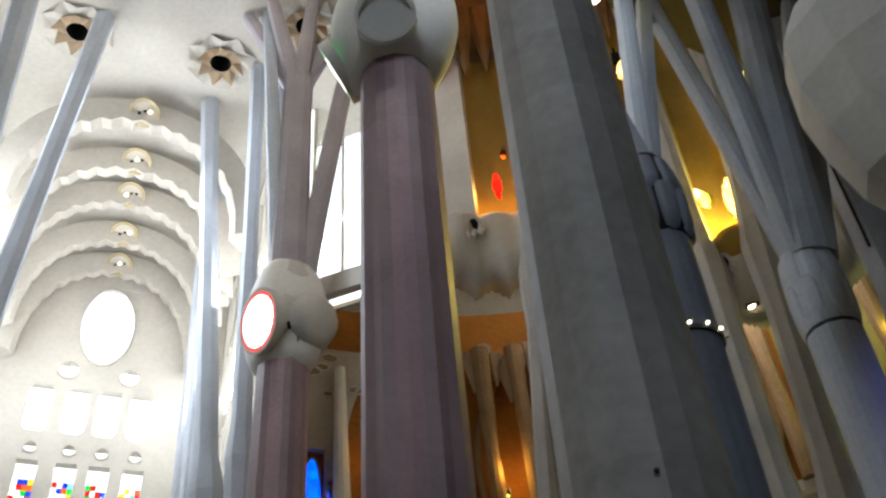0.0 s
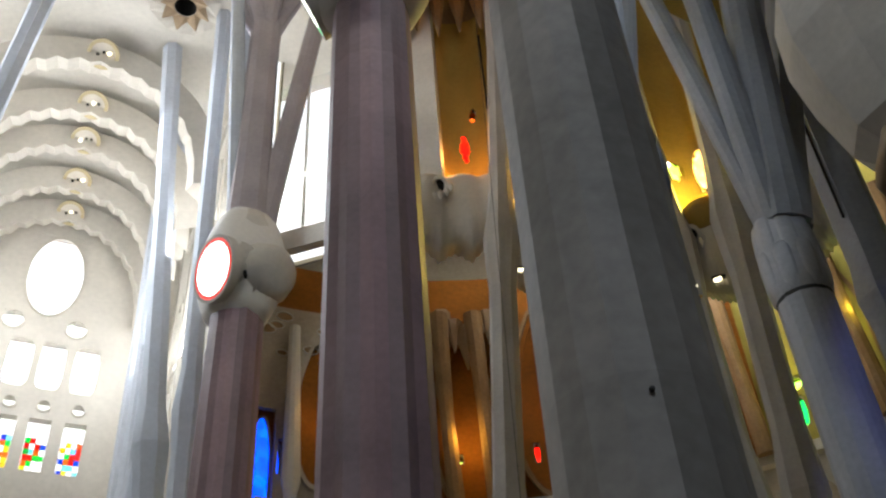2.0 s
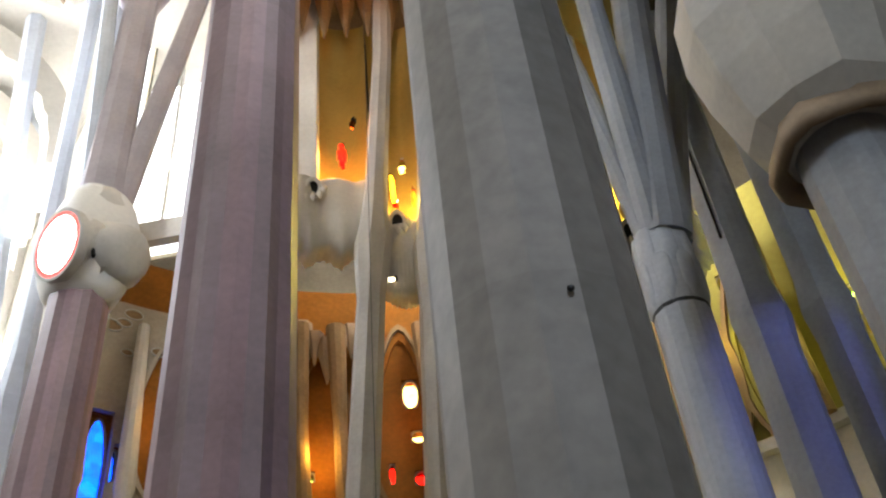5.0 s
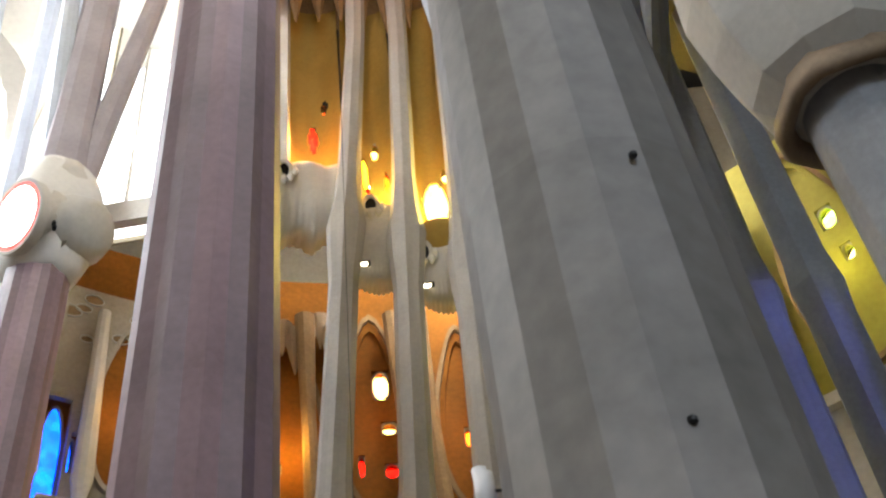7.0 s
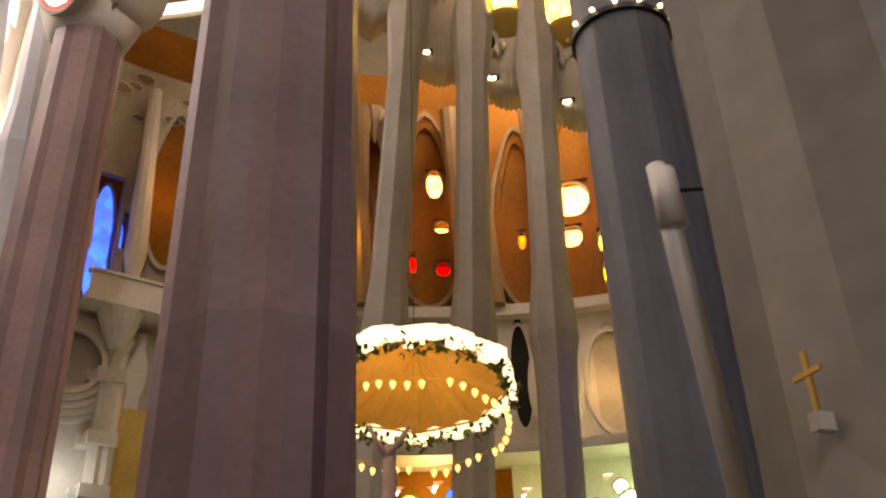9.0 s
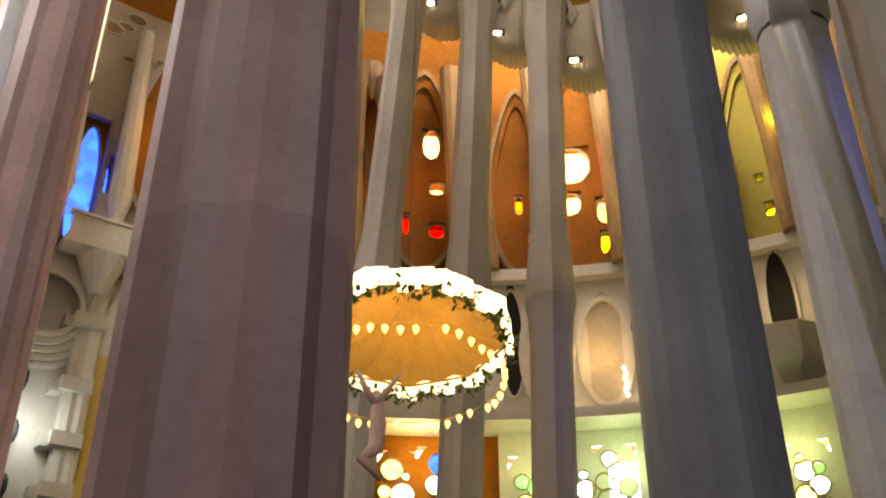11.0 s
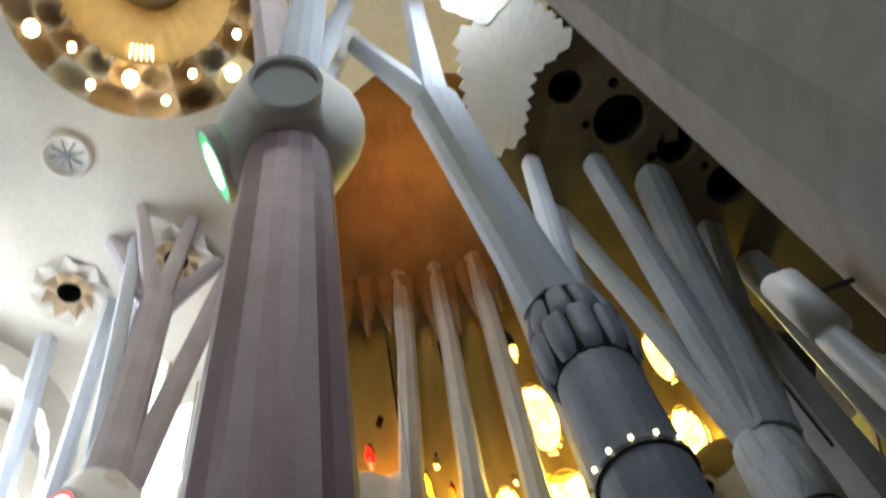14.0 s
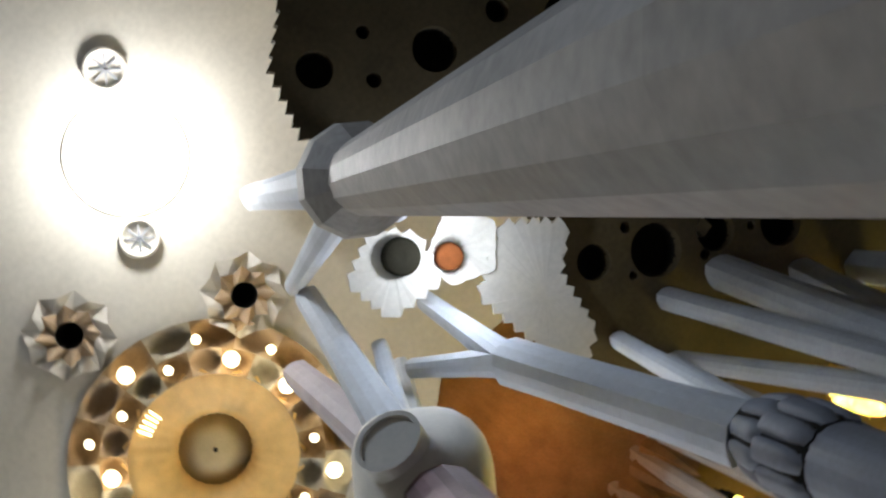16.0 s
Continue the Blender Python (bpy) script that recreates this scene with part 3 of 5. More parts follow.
# added point lamps off the wall for coloured window light, some without a window
for d, z, w, c in ((-6.0, 25.5, 32, (1.0, 0.30, 0.04)), (3.5, 24.5, 36, (1.0, 0.42, 0.06)), (10.0, 25.5, 70, (1.0, 0.33, 0.04)), (-16.0, 23.5, 300, (1.0, 0.55, 0.08)), (22.0, 24.5, 150, (0.85, 0.8, 0.08)), (30.0, 25.5, 150, (0.9, 0.8, 0.08)),
                   (45.0, 26.0, 200, (0.85, 0.85, 0.1)), (-32.6, 24.6, 45, (1.0, 0.5, 0.12)), (-39.5, 12.0, 110, (0.72, 0.93, 1.0)), (-6, 12.6, 300, (1.0, 0.8, 0.3)), (4, 12.0, 90, (0.75, 0.95, 0.4)), (12, 12.0, 160, (0.6, 1.0, 0.5)), (26, 12.0, 140, (0.75, 1.0, 0.4)), (10.5, 16.6, 110, (1.0, 0.72, 0.3)), (27, 17.5, 40, (1.0, 0.9, 0.4))):
    bulb("apse_wall_fill", on_arc(d, RO - 1.5, z), w, c, 0.4)
# lower storey: pale wall, ledge, ribs, pointed openings
low = thing("wall_ambulatory", "pale stone lower ambulatory wall under a ledge", "wall", kind="structure")
part("wall_face", mesh_of("wall_face", *arc_wall(1.0, 82, RO - 0.38, 0.3, 4, 13.6, [(d, z, 1.9, 1.5) for d, z, r in ROSE if d > 2]), SHADE), low)
part("wall_face", mesh_of("wall_face", *arc_wall(-20, 82, RO - 0.35, 0.3, 13.9, 20.2), SHADE), low)
part("ledge", mesh_of("ledge", *arc_wall(-20, 82, RO - 0.9, 0.9, 20.0, 20.5), SHADE), low)
part("lower_ledge", mesh_of("lower_ledge", *arc_wall(-20, 82, RO - 2.0, 2.0, 13.6, 14.0), SHADE), low)
left = thing("wall_ambulatory_left", "pale blue-lit stone wall beside the porphyry column", "wall", kind="structure")
part("wall_face", mesh_of("wall_face", *arc_wall(-46, -24, RO - 0.35, 0.3, 0, 31, [(-38.2, 21.9, 1.2, 3.1), (-36.3, 22.6, 0.33, 0.9)]), BEIGE), left)
part("dado", mesh_of("dado", *arc_wall(-46, -33, RO - 0.43, 0.07, 6, 18.2), PALE), left)
for d, z in ((-39.8, 13.5), (-39.7, 11.7), (-39.6, 9.9)):
    o = thing("wall_lantern", "small black iron lantern on the pale wall", "lamp", group="wall lanterns")
    q = on_arc(d, RO - 0.75, z)
    part("bracket", mesh_of("bracket", *tube([on_arc(d, RO - 0.42, z - 0.1), on_arc(d, RO - 0.8, z - 0.05), q + Vector((0, 0, -0.3))], [0.04, 0.04, 0.03], 6), IRON), o)
    part("cage", mesh_of("cage", [q + Vector(v) for v in lathe([(0.06, -0.3), (0.14, 0.0), (0.14, 0.3), (0.03, 0.5)], 8)[0]], lathe([(0.06, -0.3), (0.14, 0.0), (0.14, 0.3), (0.03, 0.5)], 8)[1], IRON), o)
for d, z, r in ((-38.9, 29.5, 0.4), (-36.7, 30.4, 0.35), (-36.8, 28.2, 0.22), (-33.4, 28.6, 0.3), (-35.0, 27.4, 0.2), (-37.6, 29.8, 0.28), (-32.0, 29.8, 0.25), (-31.2, 28.4, 0.2)):
    o = thing("wall_hole", "small flat brown disc painted as a hollow in the pale wall", "opening", group="wall hollows", kind="structure")
    # the wall is not sunk; a brown disc paints the shaded hollow
    disc_on(on_arc(d, RO - 0.37, z), (on_arc(d, 0) - on_arc(d, 1)), r * 1.2, r * 0.7, BROWN, "hollow", o, 0.03, 12)
    ring_on(on_arc(d, RO - 0.37, z), (on_arc(d, 0) - on_arc(d, 1)), r * 1.2, r * 0.7, 0.05, 0.05, SHADE, "rim", o, 14)
for d, z, w, h, m in ((-6.0, 25.2, 1.35, 4.0, OCHRE), (3.9, 24.6, 1.0, 3.6, OCHRE), (10.2, 25.0, 1.7, 4.2, OCHRE), (21.5, 24.2, 1.2, 3.4, OLIVE), (27.4, 24.2, 1.2, 3.6, OLIVE), (34.2, 24.5, 1.2, 3.8, OLIVE), (45.2, 26.0, 1.7, 4.4, OLIVE), (-15.4, 24.4, 1.3, 3.8, OCHRE)):
    o = thing("light_surround", "tall oval plaster surround round a cluster of coloured lights", "surround", group="light surrounds", kind="structure")
    nr = on_arc(d, 0) - on_arc(d, 1)
    for k in range(2):
        ring_on(on_arc(d, RO - 0.02 - 0.25 * k, z), nr, w + 0.25 * k, h + 0.4 * k, 0.24, 0.26, m if k == 0 else BROWN, "moulding", o, 32, 0.35)
for i in range(7):
    d = -19.0 + i * 1.45
    o = thing("leaf_corbel", "brown pointed stone leaf under the gallery", "corbel", group="leaf corbels", kind="structure")
    q = 1 + 0.35 * math.sin(i * 2.3)
    vs, fs = lathe([(0.5, 1.0), (0.42 * q, 0.2), (0.04, -1.3 * q)], 7)
    part("leaf", mesh_of("leaf", [on_arc(d, RO - 0.9, 29.6 + 0.5 * math.sin(i * 1.7)) + Vector(v) for v in vs], fs, STARB), o)
for d in (-17.2, -12.8, -10.5, -2.4, 0.6, 6.6, 13.6, 16.6, 24.2, 29.6, 38.0):
    rib = thing("ambulatory_rib", "leaning brown stone rib between the lights", "rib", group="ambulatory ribs", kind="structure")
    lean = 0.9 if int(d * 10) % 2 else -0.9
    part("shaft", mesh_of("shaft", *tube([on_arc(d, RO - 1.0, 20.4), on_arc(d + lean * 0.5, RO - 1.1, 25), on_arc(d + lean, RO - 1.6, 30.5)], [0.42, 0.34, 0.5], 10), BROWN), rib)
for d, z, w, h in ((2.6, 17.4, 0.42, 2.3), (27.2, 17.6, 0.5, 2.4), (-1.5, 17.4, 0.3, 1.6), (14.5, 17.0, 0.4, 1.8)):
    o = thing("pointed_opening", "tall pointed opening painted flat black on the pale wall", "opening", group="pointed openings", kind="structure")
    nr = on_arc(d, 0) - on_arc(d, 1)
    # nothing is cut here; a flat black plate paints the opening's shade
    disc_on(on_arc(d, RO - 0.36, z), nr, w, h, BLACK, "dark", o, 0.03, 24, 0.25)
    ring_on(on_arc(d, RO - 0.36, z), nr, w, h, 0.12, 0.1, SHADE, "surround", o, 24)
for d, z in ((11.2, 16.8), (5.8, 16.8), (20.5, 16.8)):
    o = thing("wall_shrine", "pointed niche with warm candle lights", "niche", group="shrines", kind="structure")
    nr = on_arc(d, 0) - on_arc(d, 1)
    disc_on(on_arc(d, RO - 0.36, z), nr, 0.95, 2.1, BEIGE, "recess", o, 0.03, 24, 0.3)
    ring_on(on_arc(d, RO - 0.36, z), nr, 0.95, 2.2, 0.2, 0.18, SHADE, "surround", o, 24)
    for k in range(6):
        disc_on(on_arc(d + 1.5 + 0.15 * (k % 2), RO - 0.75, z - 0.9 - 0.22 * k), nr, 0.07, 0.09, LAMP, "candle", o, 0.04, 8)
bc = thing("balcony", "pale stone corner balcony on the ambulatory wall", "balcony", loc=on_arc(27.0, RO - 1.1, 15.4))
part("parapet", mesh_of("parapet", *lathe([(0.3, -1.6), (1.5, -0.5), (1.6, 0.7), (1.45, 0.75)], 8), SHADE), bc)
# leafy brown vault over the apse, turned orange by an added lamp
AV = thing("vault_apse", "brown leafed apse vault lit orange by an added lamp", "vault", kind="structure")
vs, fs = [], []
for k in range(9):
    for i in range(49):
        d = -50 + i * 2.5
        r = RI + 1.6 - 17.0 * (k / 8) ** 1.5
        z = 46 + 9 * math.sin(k / 8 * math.pi / 2) + (0.3 * ((i % 2) * 2 - 1) if 0 < k < 8 else 0)
        vs.append(on_arc(d, r, z))
for k in range(8):
    for i in range(48):
        q = k * 49 + i
        fs.append((q, q + 1, q + 50, q + 49))
part("leaf_shell", mesh_of("leaf_shell", vs, fs, BROWN, True), AV)
bulb("orange_vault_fill", (5.6, 32.6, 49.3), 900, (1.0, 0.42, 0.12), 0.5)
rnd = random.Random(4)
for i in range(16):
    d = -26 + i * 4.3
    p = on_arc(d, RI - 0.4, 46.5)
    vs, fs = lathe([(0.9, 2.5), (0.6, 0.8), (0.05, -2.4 - rnd.random() * 1.4)], 7)
    part("leaf_spike", mesh_of("leaf_spike", [p + Vector(v) for v in vs], fs, BROWN), AV)

# ---- main columns ----


def knot(parent, z0, z1, r, m, n=28, lump=0.0, name="knot", neck=0.55, soft=True):
    prof = []
    for k in range(13):
        f = k / 12
        prof.append((r * (neck + (1 - neck) * math.sin(math.pi * f) ** 0.7), z0 + (z1 - z0) * f))
    return part(name, mesh_of(name, *lathe(prof, n, (lambda a, k: 1 + lump * math.cos(4 * a)) if lump else None), m, soft), parent)


def plate(parent, a0, a1, z0, z1, r0, r1, swell, m, tip=0.0):
    """One pillow-shaped stone plate on a knot, between two angles and two heights; tip draws its foot down to a point."""
    vs, fs, g = [], [], 8
    for j in range(g + 1):
        v = 2 * j / g - 1
        for i in range(g + 1):
            u = 2 * i / g - 1
            q = max(0, 1 - u ** 4) ** 0.5 * max(0, 1 - v ** 4) ** 0.5
            w = 1 - 0.22 * abs(v) ** 3
            a = (a0 + a1) / 2 + (a1 - a0) / 2 * u * w
            z = z0 + (z1 - z0) * j / g - tip * (1 - abs(u)) * max(0, -v)
            r = r0 + (r1 - r0) * j / g - 0.12 + (swell + 0.12) * q
            vs.append((r * math.cos(a), r * math.sin(a), z))
    fs = [(j * (g + 1) + i, j * (g + 1) + i + 1, (j + 1) * (g + 1) + i + 1, (j + 1) * (g + 1) + i) for j in range(g) for i in range(g)]
    return part("knot_plate", mesh_of("knot_plate", vs, fs, m, True), parent)


def porphyry_column(at, face, seed, lampcol, kr):
    c = thing("porphyry_column", "tall fluted reddish porphyry column with a white knot", "column", group="crossing columns", loc=(*at, 0))
    part("base", mesh_of("base", *lathe([(1.7, 0), (1.7, 0.3), (1.45, 0.5), (1.3, 0.9)], 32), PORPHYRY), c)
    shaft(c, 0.9, 23.2, 1.2, 1.03, 12, 0.11, 2.9, PORPHYRY, seed, fade=0.75)
    knot(c, 22.9, 27.9, kr, KNOTW, 32, 0.06, neck=0.6)
    cen, nrm, r = Vector(face[0]), Vector(face[1]), face[2]
    f = nrm.normalized()
    lamp = part("medallion_lamp", mesh_of("medallion_lamp", *[[tuple(cen - f * 0.5 + Vector(v)) for v in lathe([(0.2, -0.4), (0.42, 0), (0.2, 0.4)], 12)[0]], lathe([(0.2, -0.4), (0.42, 0), (0.2, 0.4)], 12)[1]], PALE), c, "round glowing glass medallion lamp with a %s rim" % lampcol)
    ring_on(cen - f * 0.35, nrm, r, r, 0.13, 0.36, PALE, "rim", lamp, 36)
    disc_on(cen, nrm, r, r, MEDAL[lampcol], "glass_edge", lamp, n=32)
    disc_on(cen + f * 0.012, nrm, r * (0.87 if lampcol == "red" else 0.66), r * (0.87 if lampcol == "red" else 0.66), MEDAL["white"], "glass", lamp, n=32)
    return c


MEDAL = {"red": glow("medallion_red_glass", (1.0, 0.03, 0.012), 1.5), "green": glow("medallion_green_glass", (0.06, 0.7, 0.2), 1.0), "white": glow("medallion_white_glass", (1.0, 0.92, 0.82), 7.0)}
c1 = porphyry_column(P1, ((-1.85, 0.02, 24.06), (-0.92, 0.06, -0.36), 0.88), 3, "green", 1.85)
c2 = porphyry_column(P2, ((-0.3, -1.75, 24.3), (-0.54, -0.84, -0.23), 1.2), 8, "red", 1.7)
# round blank medallion on the near knot
tocam = Vector((0.2, -0.78, -0.6))
dm = Vector((0.35, -1.85, 23.45))
disc_on(dm, tocam, 0.85, 0.75, KNOTW, "blank_medallion", c1, 1.3, 28)
ring_on(dm, tocam, 0.72, 0.62, 0.13, 0.12, KNOTW, "medallion_rim", c1)
for b, ra, rb in (((1.75, -3.9, 36), 0.72, 0.5), ((2.0, -1.4, 33), 0.45, 0.3), ((-0.9, -1.8, 40), 0.8, 0.6), ((-0.2, 1.6, 40), 0.7, 0.5), ((1.9, 0.8, 38), 0.6, 0.4)):
    branch(c1, (b[0] * 0.12, b[1] * 0.12, 27.3), b, ra, rb, BLUISH if b[0] > 0 else MAUVE)
branch(c2, (0, 0, 27.3), (0.2, -0.3, 40.4), 0.95, 0.78, MAUVE, 0.95, "upper_shaft", 16)
for b, ra, rb in (((3.0, 0.8, 45.2), 0.55, 0.45), ((-1.6, 1.5, 45.2), 0.5, 0.4), ((-1.2, -1.4, 45.2), 0.45, 0.35)):
    branch(c2, (b[0] * 0.2, b[1] * 0.2, 27.2), b, ra, rb, MAUVE if b[0] > 0 else BLUISH)
for b in ((-2.3, -1.6, 45.2), (-0.5, -2.9, 45.2), (1.7, -1.9, 45.2), (2.3, 0.6, 45.2), (0.3, 1.4, 45.2)):
    branch(c2, (0.18, -0.28, 39.4), b, 0.56, 0.34, MAUVE)
c2.scale = (0.972, 0.972, 0.972)
# pale lobes of the far knot: a drum behind the lamp, a round boss facing the nave, a small dark hole
ldir = Vector((-0.54, -0.84, -0.23)).normalized()
part("lamp_drum", mesh_of("lamp_drum", *tube([Vector((0, 0, 24.9)), Vector((-0.3, -1.75, 24.3)) - ldir * 0.75, Vector((-0.3, -1.75, 24.3)) - ldir * 0.4, Vector((-0.3, -1.75, 24.3)) - ldir * 0.3], [1.3, 1.3, 1.26, 1.16], 28), PALE, True), c2)
part("knot_lobe", mesh_of("knot_lobe", *tube([Vector((0.2, 0.1, 24.9)), Vector((1.25, -0.35, 24.75)), Vector((1.75, -0.6, 24.6)), Vector((1.9, -0.66, 24.55))], [1.3, 1.25, 1.0, 0.75], 20), PALE, True), c2)
part("knot_lobe", mesh_of("knot_lobe", *tube([Vector((0, 0, 26.2)), Vector((0.5, -0.5, 27.3)), Vector((0.6, -0.6, 27.8))], [1.3, 0.9, 0.4], 18), PALE, True), c2)
# black plug painted as the shade of a small hole
disc_on(Vector((0.95, -1.62, 23.9)), (0.3, -0.9, -0.3), 0.07, 0.13, BLACK, "dark_hole", c2, 0.3, 12)

cn = thing("granite_column", "broad faceted grey granite nave column", "column", group="nave columns", loc=(*N, 0))
part("base", mesh_of("base", *lathe([(1.5, 0), (1.5, 0.3), (1.2, 0.5), (1.08, 0.8)], 32), GRANITE), cn)
shaft(cn, 0.8, 22.6, 1.0, 0.87, 16, 0.0, 1.7, GRANITE, 5, 0.3, cut=1)
part("knot", mesh_of("knot", *lathe([(0.88, 22.4), (1.0, 22.7), (1.34, 23.5), (1.42, 24.3), (1.25, 25.2), (0.85, 25.9)], 12), GRANITE), cn)
for b, ra, rb in (((-1.0, -1.3, 43.4), 0.75, 0.6), ((-2.9, 1.8, 37), 0.5, 0.35), ((1.2, -0.8, 32), 0.5, 0.4), ((1.0, 2.2, 31.5), 0.45, 0.4)):
    branch(cn, (b[0] * 0.15, b[1] * 0.15, 25.4), b, ra, rb)

cb = thing("basalt_column", "dark blue-grey basalt column with a spotlight ring", "column", group="nave columns", loc=(*B, 0))
part("base", mesh_of("base", *lathe([(1.4, 0), (1.4, 0.3), (1.15, 0.5), (1.02, 0.8)], 32), BASALT), cb)
shaft(cb, 0.8, 18.5, 0.98, 0.91, 20, 0.012, 3.0, BASALT, 9)
# core is black, putting shade into the gaps between the plates
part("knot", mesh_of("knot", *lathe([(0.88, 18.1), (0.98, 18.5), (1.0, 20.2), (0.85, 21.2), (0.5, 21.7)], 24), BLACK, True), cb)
for tier, (z0, z1, r0, r1, n) in enumerate(((18.35, 20.0, 1.06, 1.12, 10), (19.85, 21.2, 1.12, 0.9, 10), (21.05, 21.9, 0.86, 0.45, 7))):
    for i in range(n):
        a0, a1 = 2 * math.pi * (i + 0.5 * tier) / n, 2 * math.pi * (i + 1 + 0.5 * tier) / n
        plate(cb, a0 + 0.02, a1 - 0.02, z0, z1, r0, r1, 0.06, BASALT, 0.12)
spots = thing("spotlight_ring", "brass ring of small spotlights round the basalt column", "lamp", loc=(*B, 15.0))
part("band", mesh_of("band", *lathe([(0.9, -0.06), (1.0, -0.06), (1.0, 0.06), (0.9, 0.06)], 32), IRON), spots)
for i in range(14):
    a = 2 * math.pi * i / 14
    p = Vector((1.05 * math.cos(a), 1.05 * math.sin(a), 0.07))
    part("bulb", mesh_of("bulb", [Vector(v) * 0.05 + p for v in lathe([(0.3, -1), (1, -0.3), (1, 0.3), (0.3, 1)], 8)[0]], lathe([(0.3, -1), (1, -0.3), (1, 0.3), (0.3, 1)], 8)[1], LAMP if 8 <= i <= 13 else BRASS), spots)
fork = (-1.87, -3.6, 28.0)
branch(cb, (-0.25, -0.25, 21.4), fork, 0.76, 0.68)
branch(cb, fork, (-3.7, -4.6, 32.2), 0.5, 0.34)
branch(cb, fork, (-1.7, -5.5, 33.0), 0.5, 0.34)
branch(cb, (0.3, 0.1, 21.4), (1.4, 0.4, 32.0), 0.4, 0.32)
branch(cb, (0.4, 0.5, 21.4), (2.2, 2.6, 33.0), 0.36, 0.3)

cr = thing("grey_column", "grey granite column with a faceted knot", "column", group="nave columns", loc=(*R, 0))
part("base", mesh_of("base", *lathe([(1.3, 0), (1.3, 0.3), (1.05, 0.5), (0.95, 0.8)], 32), GREY), cr)
shaft(cr, 0.8, 16.75, 0.82, 0.78, 12, 0.03, 3.2, LITGREY, 12)
part("groove", mesh_of("groove", *lathe([(0.76, 16.7), (0.79, 16.76), (0.79, 16.84), (0.76, 16.9)], 24), IRON), cr, "thin dark joint ring")
part("knot", mesh_of("knot", *lathe([(0.8, 16.85), (0.86, 17.1), (0.88, 18.2), (0.82, 19.2), (0.6, 20.0)], 18), LITGREY), cr)
for tier, (z0, z1, r0, r1, n) in enumerate(((17.0, 18.6, 0.84, 0.88, 8), (18.1, 19.7, 0.88, 0.76, 8))):
    for i in range(n):
        a0, a1 = 2 * math.pi * (i + 0.5 * tier) / n, 2 * math.pi * (i + 1 + 0.5 * tier) / n
        plate(cr, a0 + 0.01, a1 - 0.01, z0, z1, r0, r1, 0.05, LITGREY, 0.3)
for b, ra, rb in (((1.4, -1.9, 32), 0.75, 0.6), ((-0.6, -2.9, 32), 0.5, 0.4), ((3.4, 0.6, 32), 0.6, 0.5), ((-2.0, -1.2, 32), 0.42, 0.34)):
    branch(cr, (b[0] * 0.1, b[1] * 0.1, 19.4), b, ra, rb, GREY)

ck = thing("pale_knot_column", "grey column under a big smooth white knot", "column", group="nave columns", loc=(*K, 0))
part("base", mesh_of("base", *lathe([(1.5, 0), (1.5, 0.3), (1.2, 0.5), (1.12, 0.8)], 32), GREY), ck)
shaft(ck, 0.8, 15.1, 1.08, 1.0, 14, 0.03, 3.2, GREY, 14)
part("knot", mesh_of("knot", *lathe([(1.1, 14.7), (1.7, 15.4), (2.05, 16.8), (2.25, 18.2), (2.15, 19.8), (1.5, 21.2)], 11, lambda a, k: 1 + 0.05 * math.cos(4 * a)), PALE), ck)
part("rim", mesh_of("rim", *lathe([(0.98, 15.2), (1.2, 14.6), (1.45, 14.4), (1.55, 14.6), (1.35, 15.3)], 16, lambda a, k: 1 + 0.05 * math.cos(5 * a)), mat("brown_rim_stone", (0.34, 0.24, 0.15), 0.7), True), ck, "brown stone lip under the knot")
for b, ra, rb in (((-1.0, 0.6, 32), 0.7, 0.5), ((1.8, 1.2, 32), 0.7, 0.5), ((0.4, -1.8, 32), 0.6, 0.45)):
    branch(ck, (b[0] * 0.1, b[1] * 0.1, 18.6), b, ra, rb, GREY)

# ---- transept seen past the far porphyry column ----
TA = Vector((-15.65, 34.06, 0))      # axis start
TE = Vector((-25.5, 47.0, 0))        # end wall


def tr(u, s, z):
    return TA + U * u + S * s + Vector((0, 0, z))


END = 16.3
WIN_END = [(0.0, 39.2, 1.75, 3.2, "white", 0.2), (-1.71, 35.63, 0.62, 0.62, "white", 0), (1.86, 35.6, 0.62, 0.62, "white", 0)]
for k, s in enumerate((-2.95, -0.85, 0.95, 2.83)):
    WIN_END.append((s, 32.9, 0.74, 1.6, "white", 0))
    WIN_END.append((s + 0.1, 30.25, 0.34, 0.34, "white", 0))
    WIN_END.append((s + 0.12, 27.85, 0.58, 1.6, "mixed", 0))


def flat_wall(name, org, ax, length, z0, z1, t, openings, m, label):
    """An upright wall from org along ax with rectangular openings (along, z, half width, half height)."""
    ax = Vector(ax).normalized()
    ny = Vector((-ax.y, ax.x, 0))
    xs = sorted({0.0, length} | {v for o in openings for v in (o[0] - o[2], o[0] + o[2])})
    zs = sorted({z0, z1} | {v for o in openings for v in (o[1] - o[3], o[1] + o[3])})
    pieces = []
    for i in range(len(xs) - 1):
        j0 = None
        for j in range(len(zs)):
            hollow = j == len(zs) - 1 or any(abs((xs[i] + xs[i + 1]) / 2 - o[0]) < o[2] and abs((zs[j] + zs[j + 1]) / 2 - o[1]) < o[3] for o in openings)
            if hollow:
                if j0 is not None:
                    c = org + ax * ((xs[i] + xs[i + 1]) / 2)
                    pieces.append(box(c.x, c.y, (zs[j0] + zs[j]) / 2, (xs[i + 1] - xs[i]) / 2, t / 2, (zs[j] - zs[j0]) / 2, ax))
                j0 = None
            elif j0 is None:
                j0 = j
    w = thing(name, label, "wall", kind="structure")
    for v, f in pieces:
        part("masonry", mesh_of("masonry", v, f, m), w)
    return w


